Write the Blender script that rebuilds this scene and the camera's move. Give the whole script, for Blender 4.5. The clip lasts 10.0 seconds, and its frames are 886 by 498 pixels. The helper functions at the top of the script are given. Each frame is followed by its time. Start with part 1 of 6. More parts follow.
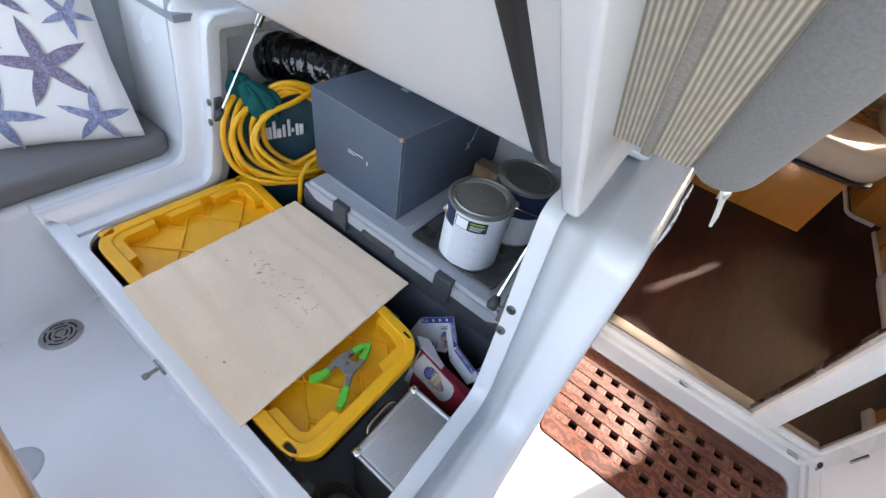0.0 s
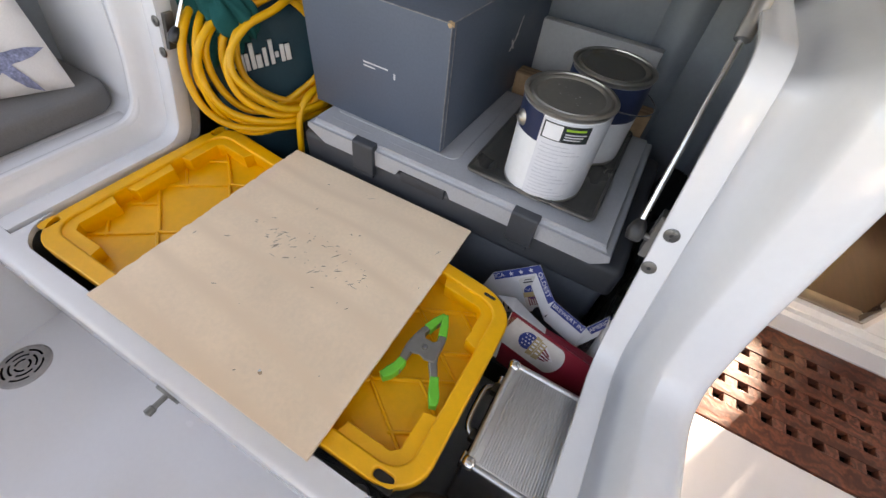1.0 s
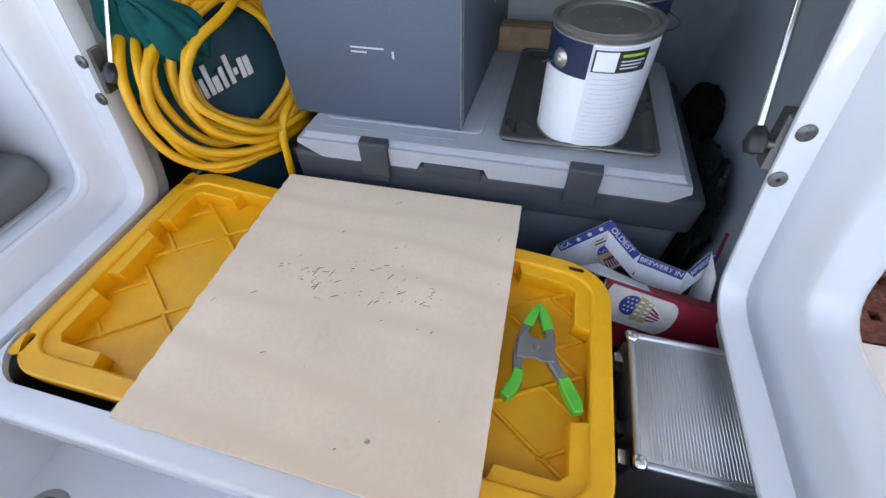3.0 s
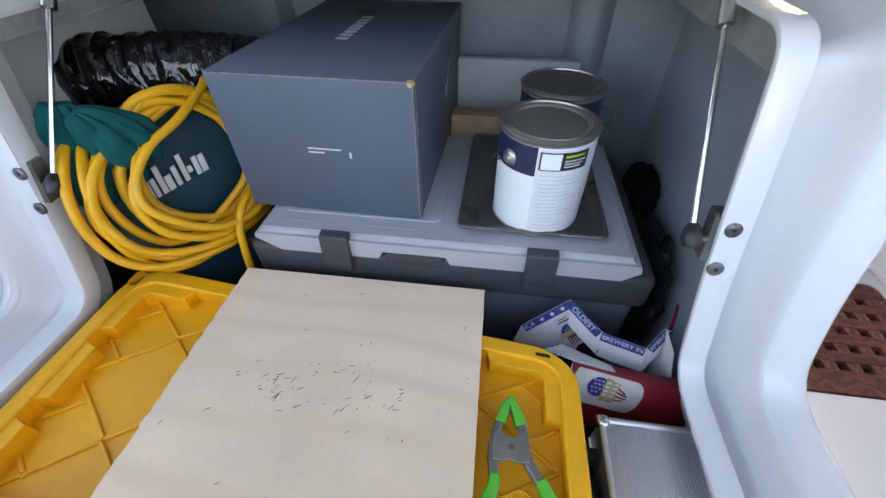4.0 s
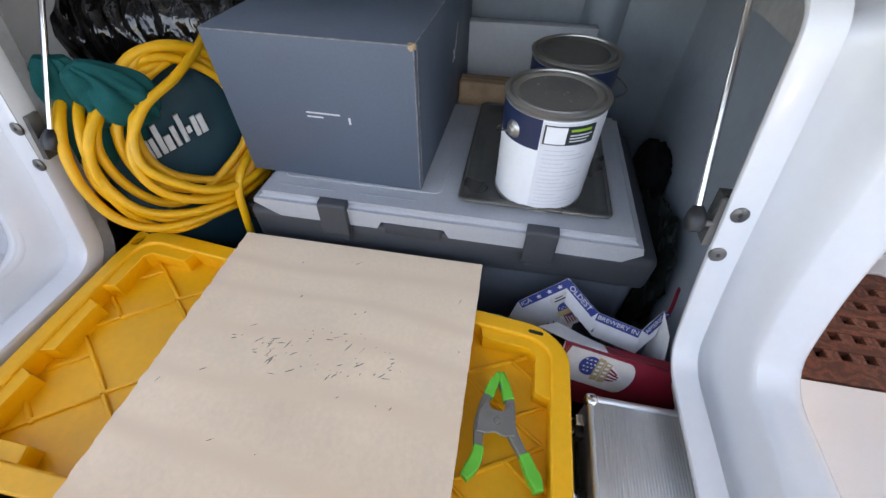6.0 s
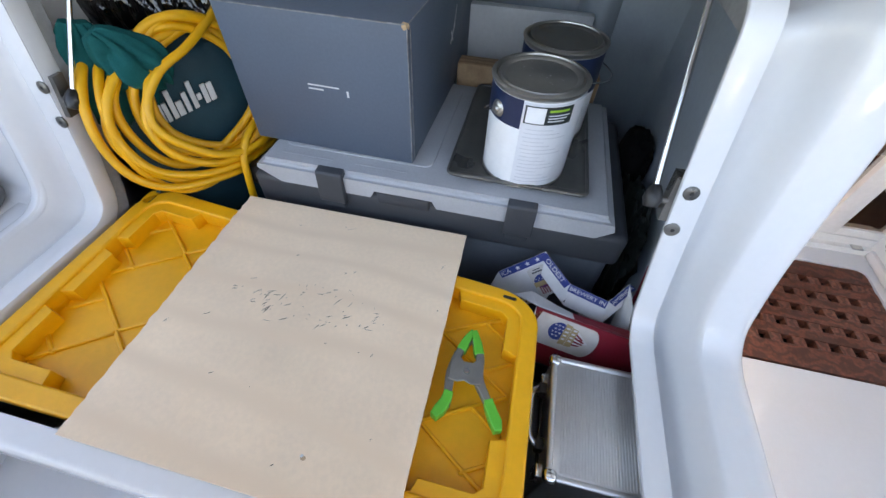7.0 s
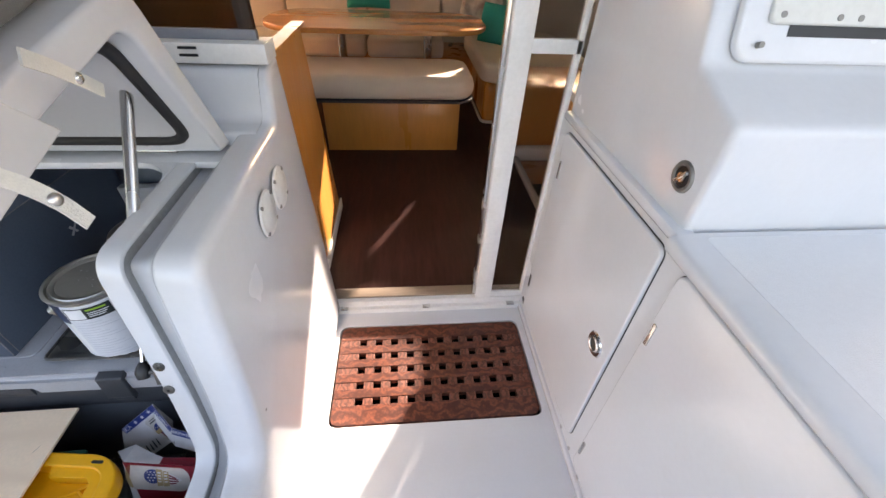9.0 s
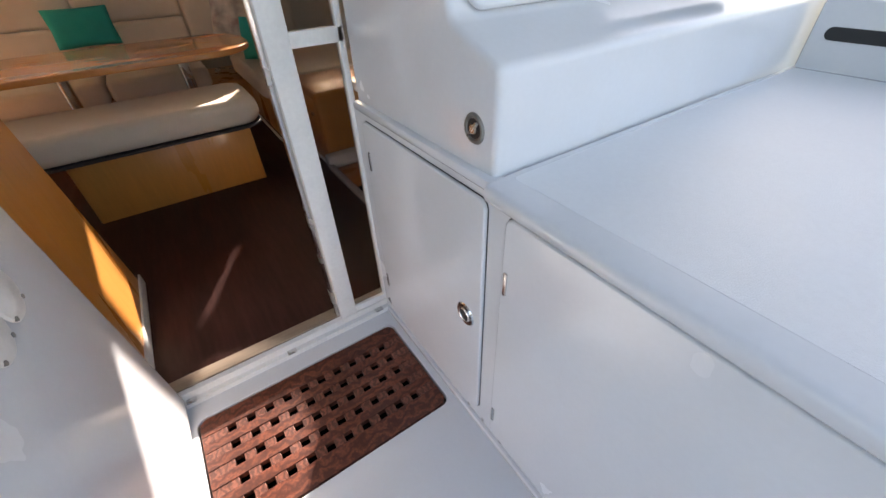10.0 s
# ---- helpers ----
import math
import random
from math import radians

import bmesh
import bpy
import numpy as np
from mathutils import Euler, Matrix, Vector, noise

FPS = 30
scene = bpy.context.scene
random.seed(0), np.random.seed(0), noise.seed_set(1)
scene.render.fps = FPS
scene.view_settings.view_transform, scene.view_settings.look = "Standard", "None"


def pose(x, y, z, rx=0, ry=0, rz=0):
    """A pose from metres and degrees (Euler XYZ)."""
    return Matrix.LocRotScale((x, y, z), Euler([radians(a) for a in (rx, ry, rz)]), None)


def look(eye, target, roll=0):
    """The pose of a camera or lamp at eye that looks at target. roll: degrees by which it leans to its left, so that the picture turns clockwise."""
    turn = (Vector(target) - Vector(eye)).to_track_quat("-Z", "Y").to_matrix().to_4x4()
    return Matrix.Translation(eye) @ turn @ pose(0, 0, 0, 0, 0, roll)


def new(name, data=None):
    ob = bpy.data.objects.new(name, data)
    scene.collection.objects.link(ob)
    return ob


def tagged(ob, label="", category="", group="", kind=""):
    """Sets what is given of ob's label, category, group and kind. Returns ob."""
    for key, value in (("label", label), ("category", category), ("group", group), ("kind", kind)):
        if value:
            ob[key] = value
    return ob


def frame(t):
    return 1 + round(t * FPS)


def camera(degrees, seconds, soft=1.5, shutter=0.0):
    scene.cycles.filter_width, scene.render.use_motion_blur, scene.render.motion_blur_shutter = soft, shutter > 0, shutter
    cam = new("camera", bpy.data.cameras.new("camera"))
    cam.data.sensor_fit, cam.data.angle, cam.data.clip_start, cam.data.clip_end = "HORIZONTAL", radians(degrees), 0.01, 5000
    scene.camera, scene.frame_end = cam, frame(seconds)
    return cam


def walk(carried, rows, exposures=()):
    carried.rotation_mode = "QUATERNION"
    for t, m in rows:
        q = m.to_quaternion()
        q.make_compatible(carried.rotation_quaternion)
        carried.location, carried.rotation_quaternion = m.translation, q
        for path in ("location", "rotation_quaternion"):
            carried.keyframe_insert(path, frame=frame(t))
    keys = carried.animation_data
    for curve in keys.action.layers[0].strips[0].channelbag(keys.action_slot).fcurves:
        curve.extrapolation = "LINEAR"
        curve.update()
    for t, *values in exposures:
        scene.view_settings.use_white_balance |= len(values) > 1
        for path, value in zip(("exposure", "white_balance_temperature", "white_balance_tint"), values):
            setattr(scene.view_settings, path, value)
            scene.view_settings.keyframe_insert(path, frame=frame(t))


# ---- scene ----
cam = camera(97.2, 10.0)
PATH = [
    (0, (-0.102, -1.075, 1.214), (-0.792, 0.167, -0.194), 12.5),
    (0.5, (-0.235, -1.083, 1.078), (-0.759, 0.13, -0.423), 13.0),
    (1, (-0.323, -1.054, 0.972), (-0.842, 0.133, -0.552), 8.1),
    (1.5, (-0.384, -1.043, 0.891), (-0.889, 0.13, -0.648), 2.3),
    (2, (-0.433, -1.043, 0.856), (-0.892, 0.113, -0.71), -1.4),
    (3.5, (-0.513, -1.058, 0.905), (-0.809, 0.265, -0.565), -2.0),
    (4, (-0.51, -1.002, 0.933), (-0.728, 0.444, -0.431), -0.7),
    (4.5, (-0.506, -0.959, 0.954), (-0.673, 0.552, -0.345), 0.0),
    (5, (-0.503, -0.93, 0.958), (-0.67, 0.563, -0.362), 0.5),
    (5.5, (-0.498, -0.943, 0.949), (-0.715, 0.484, -0.435), 0.2),
    (6, (-0.49, -0.989, 0.929), (-0.741, 0.344, -0.541), 0.2),
    (7.5, (-0.336, -1.051, 1.0), (-0.554, 0.227, -0.523), 4.6),
    (8, (-0.128, -1.057, 1.144), (-0.154, 0.241, -0.377), 6.2),
    (8.3, (0.027, -1.06, 1.19), (0.065, 0.292, -0.283), 5.2),
    (8.5, (0.135, -1.057, 1.214), (0.227, 0.347, -0.207), 5.1),
    (9, (0.264, -1.037, 1.259), (0.448, 0.498, -0.011), 3.0),
    (9.3, (0.26, -1.0, 1.264), (0.6, 0.559, 0.059), 1.6),
    (9.5, (0.246, -0.988, 1.274), (0.725, 0.543, 0.079), 0.5),
    (9.7, (0.247, -0.992, 1.269), (0.896, 0.469, 0.066), -0.9),
    (10, (0.326, -1.003, 1.204), (1.177, 0.317, -0.035), -2.4),
]
walk(cam, [(t, look(eye, target, roll)) for t, eye, target, roll in PATH], exposures=[
    (0.0, 2.95, 7500, 17), (0.5, 3.02, 7200, 15), (1.0, 2.90, 9500, 22), (1.5, 2.90, 9500, 23), (2.0, 3.07, 8400, 21), (3.5, 3.02, 7500, 17), (4.0, 2.97, 7400, 16), (4.5, 3.02, 8700, 22), (5.5, 3.02, 9000, 23), (6.0, 3.02, 8200, 20),
    (7.5, 2.97, 7700, 17), (8.0, 2.90, 8000, 21), (8.5, 2.92, 8600, 22), (9.0, 2.78, 8000, 20), (9.5, 2.65, 7700, 19), (10.0, 2.42, 7300, 17)])


SKY, SUN = 0.15, 4.2

from mathutils.geometry import tessellate_polygon

# ---- light ----
AZ = math.atan2(0.5, 0.87)          # the sun stands ahead and to starboard
ELEV = radians(20)
world = bpy.data.worlds.new("sky")
scene.world = world
world.use_nodes = True
_wn = world.node_tree
_sky = _wn.nodes.new("ShaderNodeTexSky")
_sky.sky_type = "NISHITA"
_sky.sun_disc = False
_sky.sun_elevation = ELEV
_sky.sun_rotation = AZ
_sky.dust_density, _sky.ozone_density = 5.0, 0.5
_wn.nodes["Background"].inputs["Strength"].default_value = SKY
_wn.links.new(_sky.outputs[0], _wn.nodes["Background"].inputs["Color"])
_sun = bpy.data.lights.new("sun", "SUN")
_sun.energy, _sun.angle, _sun.color = SUN, radians(0.6), (1.0, 0.93, 0.88)
_so = new("sun", _sun)
_so.matrix_world = look((0, 0, 0), (-math.sin(AZ) * math.cos(ELEV), -math.cos(AZ) * math.cos(ELEV), -math.sin(ELEV)))


# ---- materials ----
def mat(name, color, rough=0.5, metal=0.0, spec=0.5, var=0.06, scale=6.0, fine=0.03, fscale=90.0, bump=0.0, bscale=120.0,
        stretch=(1, 1, 1), coat=0.0, dirt=None, dirt_amt=0.0, dirt_scale=3.0, rvar=0.1, island=0.0, alpha_trans=0.0):
    m = bpy.data.materials.new(name)
    m.use_nodes = True
    nt = m.node_tree
    N, L = nt.nodes, nt.links
    b = N["Principled BSDF"]
    b.inputs["Metallic"].default_value = metal
    b.inputs["Specular IOR Level"].default_value = spec
    b.inputs["Coat Weight"].default_value = coat
    b.inputs["Coat Roughness"].default_value = 0.08
    if alpha_trans:
        b.inputs["Transmission Weight"].default_value = alpha_trans
    tc = N.new("ShaderNodeTexCoord")
    mp = N.new("ShaderNodeMapping")
    mp.inputs["Scale"].default_value = stretch
    L.new(tc.outputs["Object"], mp.inputs["Vector"])

    def tex(sc, detail=4.0):
        t = N.new("ShaderNodeTexNoise")
        t.inputs["Scale"].default_value = sc
        t.inputs["Detail"].default_value = detail
        L.new(mp.outputs[0], t.inputs["Vector"])
        return t

    def ranged(sock, lo, hi, a=0.3, z=0.7):
        r = N.new("ShaderNodeMapRange")
        r.inputs["From Min"].default_value, r.inputs["From Max"].default_value = a, z
        r.inputs["To Min"].default_value, r.inputs["To Max"].default_value = lo, hi
        L.new(sock, r.inputs["Value"])
        return r.outputs[0]

    big, small = tex(scale), tex(fscale, 2.0)
    add = N.new("ShaderNodeMath")
    add.operation = "MULTIPLY"
    L.new(ranged(big.outputs["Fac"], 1 - var, 1 + var), add.inputs[0])
    L.new(ranged(small.outputs["Fac"], 1 - fine, 1 + fine), add.inputs[1])
    val = add.outputs[0]
    if island:
        oi = N.new("ShaderNodeObjectInfo")
        mul = N.new("ShaderNodeMath")
        mul.operation = "MULTIPLY"
        L.new(val, mul.inputs[0])
        L.new(ranged(oi.outputs["Random"], 1 - island, 1 + island, 0, 1), mul.inputs[1])
        val = mul.outputs[0]
    sc = N.new("ShaderNodeVectorMath")
    sc.operation = "SCALE"
    sc.inputs[0].default_value = color[:3]
    L.new(val, sc.inputs["Scale"])
    col = sc.outputs[0]
    if dirt:
        dn = tex(dirt_scale, 6.0)
        mx = N.new("ShaderNodeMix")
        mx.data_type = "RGBA"
        mx.inputs[7].default_value = (*dirt, 1)
        L.new(col, mx.inputs[6])
        L.new(ranged(dn.outputs["Fac"], 0, dirt_amt, 0.5, 0.75), mx.inputs[0])
        col = mx.outputs[2]
    L.new(col, b.inputs["Base Color"])
    L.new(ranged(big.outputs["Fac"], max(0.02, rough - rvar), min(1, rough + rvar)), b.inputs["Roughness"])
    if bump:
        bt = tex(bscale, 3.0)
        bp = N.new("ShaderNodeBump")
        bp.inputs["Strength"].default_value = 1.0
        bp.inputs["Distance"].default_value = bump
        L.new(bt.outputs["Fac"], bp.inputs["Height"])
        L.new(bp.outputs[0], b.inputs["Normal"])
    return m


def wave_mat(name, c1, c2, rough, scale, distort, axis="X", rot=(0, 0, 0), fine=0.08, bump=0.0003, dscale=1.5, coat=0.0, rings=False, stain=0.0, stretch=(1, 1, 1), power=1.0):
    m = mat(name, c1, rough, var=0.08, fine=fine, scale=5, fscale=140, coat=coat)
    nt = m.node_tree
    N, L = nt.nodes, nt.links
    b = N["Principled BSDF"]
    old = b.inputs["Base Color"].links[0].from_socket
    tc = N.new("ShaderNodeTexCoord")
    mp = N.new("ShaderNodeMapping")
    mp.inputs["Rotation"].default_value = rot
    mp.inputs["Scale"].default_value = stretch
    L.new(tc.outputs["Object"], mp.inputs["Vector"])
    w = N.new("ShaderNodeTexWave")
    w.wave_type = "RINGS" if rings else "BANDS"
    if not rings:
        w.bands_direction = axis
    w.inputs["Scale"].default_value, w.inputs["Distortion"].default_value = scale, distort
    w.inputs["Detail"].default_value, w.inputs["Detail Scale"].default_value = 3.0, dscale
    L.new(mp.outputs[0], w.inputs["Vector"])
    mx = N.new("ShaderNodeMix")
    mx.data_type = "RGBA"
    mx.inputs[7].default_value = (*c2, 1)
    L.new(old, mx.inputs[6])
    sharp = N.new("ShaderNodeMath")
    sharp.operation = "POWER"
    sharp.inputs[1].default_value = power
    L.new(w.outputs["Fac"], sharp.inputs[0])
    L.new(sharp.outputs[0], mx.inputs[0])
    out = mx.outputs[2]
    if stain:
        n2 = N.new("ShaderNodeTexNoise")
        n2.inputs["Scale"].default_value, n2.inputs["Detail"].default_value = 3.0, 5.0
        L.new(mp.outputs[0], n2.inputs["Vector"])
        r = N.new("ShaderNodeMapRange")
        r.inputs["From Min"].default_value, r.inputs["From Max"].default_value, r.inputs["To Max"].default_value = 0.45, 0.8, stain
        L.new(n2.outputs["Fac"], r.inputs["Value"])
        m2 = N.new("ShaderNodeMix")
        m2.data_type = "RGBA"
        m2.inputs[7].default_value = (c2[0] * 0.7, c2[1] * 0.65, c2[2] * 0.55, 1)
        L.new(out, m2.inputs[6])
        L.new(r.outputs[0], m2.inputs[0])
        out = m2.outputs[2]
    L.new(out, b.inputs["Base Color"])
    bp = N.new("ShaderNodeBump")
    bp.inputs["Distance"].default_value = bump
    L.new(w.outputs["Fac"], bp.inputs["Height"])
    L.new(bp.outputs[0], b.inputs["Normal"])
    return m


GEL = mat("gelcoat_white", (0.68, 0.695, 0.715), 0.22, spec=0.5, var=0.025, scale=3, fine=0.01, coat=0.35, rvar=0.06, dirt=(0.62, 0.60, 0.55), dirt_amt=0.16, dirt_scale=5)
NONSKID = mat("nonskid_gelcoat", (0.68, 0.70, 0.715), 0.45, var=0.02, fine=0.015, bump=0.0006, bscale=420, rvar=0.05)
LOCKGREY = mat("locker_paint_grey", (0.265, 0.305, 0.345), 0.5, var=0.09, scale=4, fine=0.03, bump=0.0008, bscale=35, dirt=(0.12, 0.13, 0.14), dirt_amt=0.4, dirt_scale=6)
LIPGREY = mat("raw_edge_grey", (0.27, 0.275, 0.275), 0.75, var=0.12, scale=14, fine=0.08, bump=0.0012, bscale=60, dirt=(0.18, 0.18, 0.17), dirt_amt=0.5, dirt_scale=12)
# Near-black colour stands in for shade: grating recess, locker bottom, step opening.
SHADEDARK = mat("shade_near_black", (0.006, 0.0065, 0.007), 0.8, spec=0.15, var=0.2, scale=8)
YELLOW = mat("yellow_plastic", (0.92, 0.44, 0.010), 0.42, var=0.05, scale=7, fine=0.03, bump=0.00025, bscale=300, dirt=(0.62, 0.30, 0.02), dirt_amt=0.35, dirt_scale=9)
TOTEGREEN = mat("green_plastic", (0.004, 0.022, 0.018), 0.5, spec=0.3)
PLY = wave_mat("birch_plywood", (0.88, 0.69, 0.505), (0.845, 0.65, 0.468), 0.62, 3.4, 26.0, "Y", (0, 0, 0.10), fine=0.03, bump=0.00001, dscale=0.35, stain=0.14, stretch=(0.35, 1.0, 1.0), power=4.0)
PLYEDGE = wave_mat("plywood_edge", (0.5, 0.36, 0.22), (0.28, 0.18, 0.1), 0.8, 260, 1.0, "Z")
CARD = mat("slate_cardboard", (0.080, 0.106, 0.146), 0.5, var=0.07, scale=5, fine=0.05, fscale=200, bump=0.0006, bscale=14)
CARDEDGE = mat("worn_cardboard_edge", (0.19, 0.19, 0.20), 0.8, var=0.3, scale=60, fine=0.2)
KRAFT = mat("torn_kraft_board", (0.42, 0.29, 0.17), 0.9, var=0.15, scale=60)
SILVERINK = mat("silver_print", (0.62, 0.64, 0.66), 0.4)
COOLLT = mat("cooler_light_grey", (0.40, 0.415, 0.44), 0.5, var=0.05, fine=0.05, fscale=260, bump=0.0003, bscale=400, dirt=(0.24, 0.24, 0.25), dirt_amt=0.4, dirt_scale=8)
COOLMID = mat("cooler_mid_grey", (0.105, 0.12, 0.14), 0.55, var=0.05, fine=0.04, bump=0.0003, bscale=400)
COOLDK = mat("cooler_dark_grey", (0.045, 0.050, 0.059), 0.5, var=0.06, fine=0.04, bump=0.0003, bscale=400)
STEEL = mat("stainless_steel", (0.62, 0.61, 0.59), 0.24, metal=1, var=0.06, scale=9, rvar=0.08)
STEELDULL = mat("dull_steel_tray", (0.13, 0.128, 0.122), 0.34, metal=0.6, var=0.25, scale=9, dirt=(0.20, 0.19, 0.17), dirt_amt=0.5, dirt_scale=14, rvar=0.14)
TIN = mat("tin_lid", (0.42, 0.41, 0.38), 0.34, metal=0.9, var=0.06, scale=12, dirt=(0.42, 0.40, 0.36), dirt_amt=0.4, dirt_scale=16)
TINOLD = mat("tin_lid_stained", (0.30, 0.29, 0.27), 0.38, metal=0.9, var=0.12, scale=12, dirt=(0.30, 0.24, 0.12), dirt_amt=0.6, dirt_scale=22)
CHROME = mat("chrome", (0.8, 0.8, 0.8), 0.1, metal=1, var=0.02, rvar=0.03)
LABELWHITE = mat("label_white", (0.80, 0.82, 0.84), 0.4, var=0.02, fine=0.02, bump=0.0006, bscale=45)
LABELPALE = mat("label_pale", (0.68, 0.70, 0.74), 0.4, var=0.05, fine=0.02, bump=0.0012, bscale=60)
LABELNAVY = mat("label_navy", (0.012, 0.024, 0.07), 0.35, var=0.05)
LABELBLACK = mat("label_black", (0.012, 0.02, 0.022), 0.4)
PRINTGREY = mat("fine_print", (0.54, 0.56, 0.61), 0.6)
LIME = mat("lime_print", (0.30, 0.55, 0.05), 0.5)
CABLE = mat("yellow_cable", (0.80, 0.40, 0.008), 0.42, var=0.06, scale=20, bump=0.0003, bscale=90)
BAGTEAL = mat("bag_nylon_teal", (0.004, 0.040, 0.056), 0.5, spec=0.3, var=0.18, scale=9, fine=0.12, fscale=500, bump=0.003, bscale=10)
CLOTHTEAL = mat("teal_cloth", (0.003, 0.082, 0.080), 0.85, spec=0.12, var=0.12, scale=18, fine=0.10, fscale=400, bump=0.0008, bscale=60)
BAGLOGO = mat("pale_grey_print", (0.60, 0.61, 0.60), 0.6, var=0.08, scale=40)
FILM = mat("black_plastic_film", (0.006, 0.006, 0.007), 0.06, spec=1.0, var=0.2, bump=0.010, bscale=26, rvar=0.03, stretch=(1.6, 1, 0.5))
ALU = mat("brushed_aluminium", (0.66, 0.67, 0.68), 0.40, metal=1, var=0.03, fine=0.02, rvar=0.04)
BLACKPL = mat("black_plastic", (0.014, 0.014, 0.015), 0.4)
RUBBER = mat("black_rubber", (0.018, 0.018, 0.019), 0.55, var=0.15)
GREENPL = mat("green_vinyl", (0.085, 0.52, 0.045), 0.45, var=0.08, scale=30)
CLAMPGREY = mat("clamp_grey_steel", (0.26, 0.25, 0.23), 0.45, metal=0.6, var=0.1, scale=40)
TEAK = wave_mat("oiled_teak", (0.175, 0.052, 0.029), (0.070, 0.022, 0.014), 0.45, 9, 9, "Y", fine=0.35, dscale=3.0, stain=0.65, coat=0.1)
TEAK.node_tree.nodes["Principled BSDF"].inputs["Specular IOR Level"].default_value = 0.4
TEAKEND = wave_mat("worn_teak_block", (0.20, 0.068, 0.041), (0.080, 0.026, 0.016), 0.5, 16, 8, "X", fine=0.35, dscale=3.0, stain=0.5)
WOODFLOOR = mat("dark_cabin_sole", (0.044, 0.0175, 0.0145), 0.45, spec=0.08, var=0.22, scale=14, fine=0.16, fscale=60, stretch=(1, 0.12, 1), rvar=0.08)
CHERRY = mat("cherry_veneer", (0.51, 0.215, 0.048), 0.32, var=0.05, scale=7, fine=0.05, fscale=70, stretch=(1, 1, 0.12), coat=0.2)
CHERRYTOP = mat("cherry_tabletop", (0.55, 0.255, 0.085), 0.22, var=0.06, scale=7, fine=0.05, fscale=70, stretch=(0.12, 1, 1), coat=0.4, rvar=0.05)
BEIGE = mat("beige_upholstery", (0.64, 0.55, 0.45), 0.85, var=0.05, scale=6, fine=0.06, fscale=500, bump=0.0025, bscale=9)
TEALFAB = mat("teal_pillow_fabric", (0.006, 0.29, 0.25), 0.85, var=0.08, fine=0.1, fscale=400, bump=0.003, bscale=14)
GREYFAB = mat("grey_seat_fabric", (0.150, 0.148, 0.146), 0.85, var=0.05, fine=0.12, fscale=700, bump=0.0008, bscale=60)
BANDGREY = mat("grey_binding", (0.24, 0.235, 0.23), 0.8, var=0.06, fine=0.1, fscale=600)
PILLOWFAB = mat("white_cotton", (0.78, 0.77, 0.77), 0.85, var=0.03, fine=0.03, fscale=400, bump=0.003, bscale=11)
STARBLUE = mat("starfish_blue", (0.23, 0.26, 0.40), 0.85, var=0.35, scale=60, fine=0.3, fscale=240)
STARPURPLE = mat("starfish_purple", (0.20, 0.175, 0.26), 0.85, var=0.35, scale=60, fine=0.35, fscale=240)
STRIPE = wave_mat("striped_mesh_fabric", (0.60, 0.54, 0.42), (0.26, 0.23, 0.18), 0.8, 104, 0.12, "X", fine=0.12, bump=0.0004)
WEBBING = mat("white_webbing", (0.66, 0.65, 0.60), 0.8, var=0.05, fine=0.05, fscale=500, bump=0.0006, bscale=500)
WHITEAL = mat("white_powder_coat", (0.76, 0.75, 0.72), 0.4, var=0.03, dirt=(0.5, 0.46, 0.4), dirt_amt=0.25, dirt_scale=12)
TRIMWOOD = mat("pale_sill_wood", (0.22, 0.175, 0.13), 0.5, var=0.1, stretch=(1, 12, 1), scale=12)
BOARDWOOD = wave_mat("pine_board", (0.50, 0.33, 0.19), (0.36, 0.22, 0.12), 0.7, 18, 4, "Y")
FOAMWHITE = mat("white_foam_strip", (0.60, 0.61, 0.62), 0.8, var=0.06)
BLACKCLOTH = mat("black_cloth", (0.0035, 0.004, 0.005), 0.95, spec=0.1, var=0.2, scale=14, bump=0.004, bscale=25)
DARKTARP = mat("dark_green_tarp", (0.006, 0.011, 0.011), 0.55, spec=0.3, var=0.3, scale=14, bump=0.004, bscale=20)
CARTWHITE = mat("carton_white", (0.60, 0.60, 0.61), 0.5, var=0.06, scale=18)
CARTBLUE = mat("carton_blue", (0.012, 0.03, 0.17), 0.45, var=0.1)
CARTRED = mat("carton_red", (0.20, 0.008, 0.020), 0.42, var=0.12, scale=14)
CARTGOLD = mat("carton_gold", (0.36, 0.27, 0.13), 0.4, var=0.1)
# Print ink, and also the near-black painted for shade inside the carton.
CARTINKSHADE = mat("carton_ink_and_shade", (0.03, 0.03, 0.04), 0.5)
TANCABLE = mat("tan_cable", (0.28, 0.22, 0.17), 0.6)
GLASS = bpy.data.materials.new("tinted_glass")
GLASS.use_nodes = True
_g = GLASS.node_tree.nodes["Principled BSDF"]
_g.inputs["Base Color"].default_value = (0.17, 0.16, 0.16, 1)
_g.inputs["Transmission Weight"].default_value = 1.0
_g.inputs["Roughness"].default_value = 0.02
_g.inputs["IOR"].default_value = 1.12
DOORGLASS = GLASS.copy()
DOORGLASS.name = "door_glass"
DOORGLASS.node_tree.nodes["Principled BSDF"].inputs["Base Color"].default_value = (0.50, 0.48, 0.47, 1)


# ---- builders ----
def bm_box(x0, x1, y0, y1, z0, z1, bev=0.0, seg=2):
    bm = bmesh.new()
    bmesh.ops.create_cube(bm, size=1)
    for v in bm.verts:
        v.co = Vector((x0 + (v.co.x + 0.5) * (x1 - x0), y0 + (v.co.y + 0.5) * (y1 - y0), z0 + (v.co.z + 0.5) * (z1 - z0)))
    if bev:
        bmesh.ops.bevel(bm, geom=bm.edges[:], offset=bev, segments=seg, profile=0.5, affect="EDGES")
    return bm


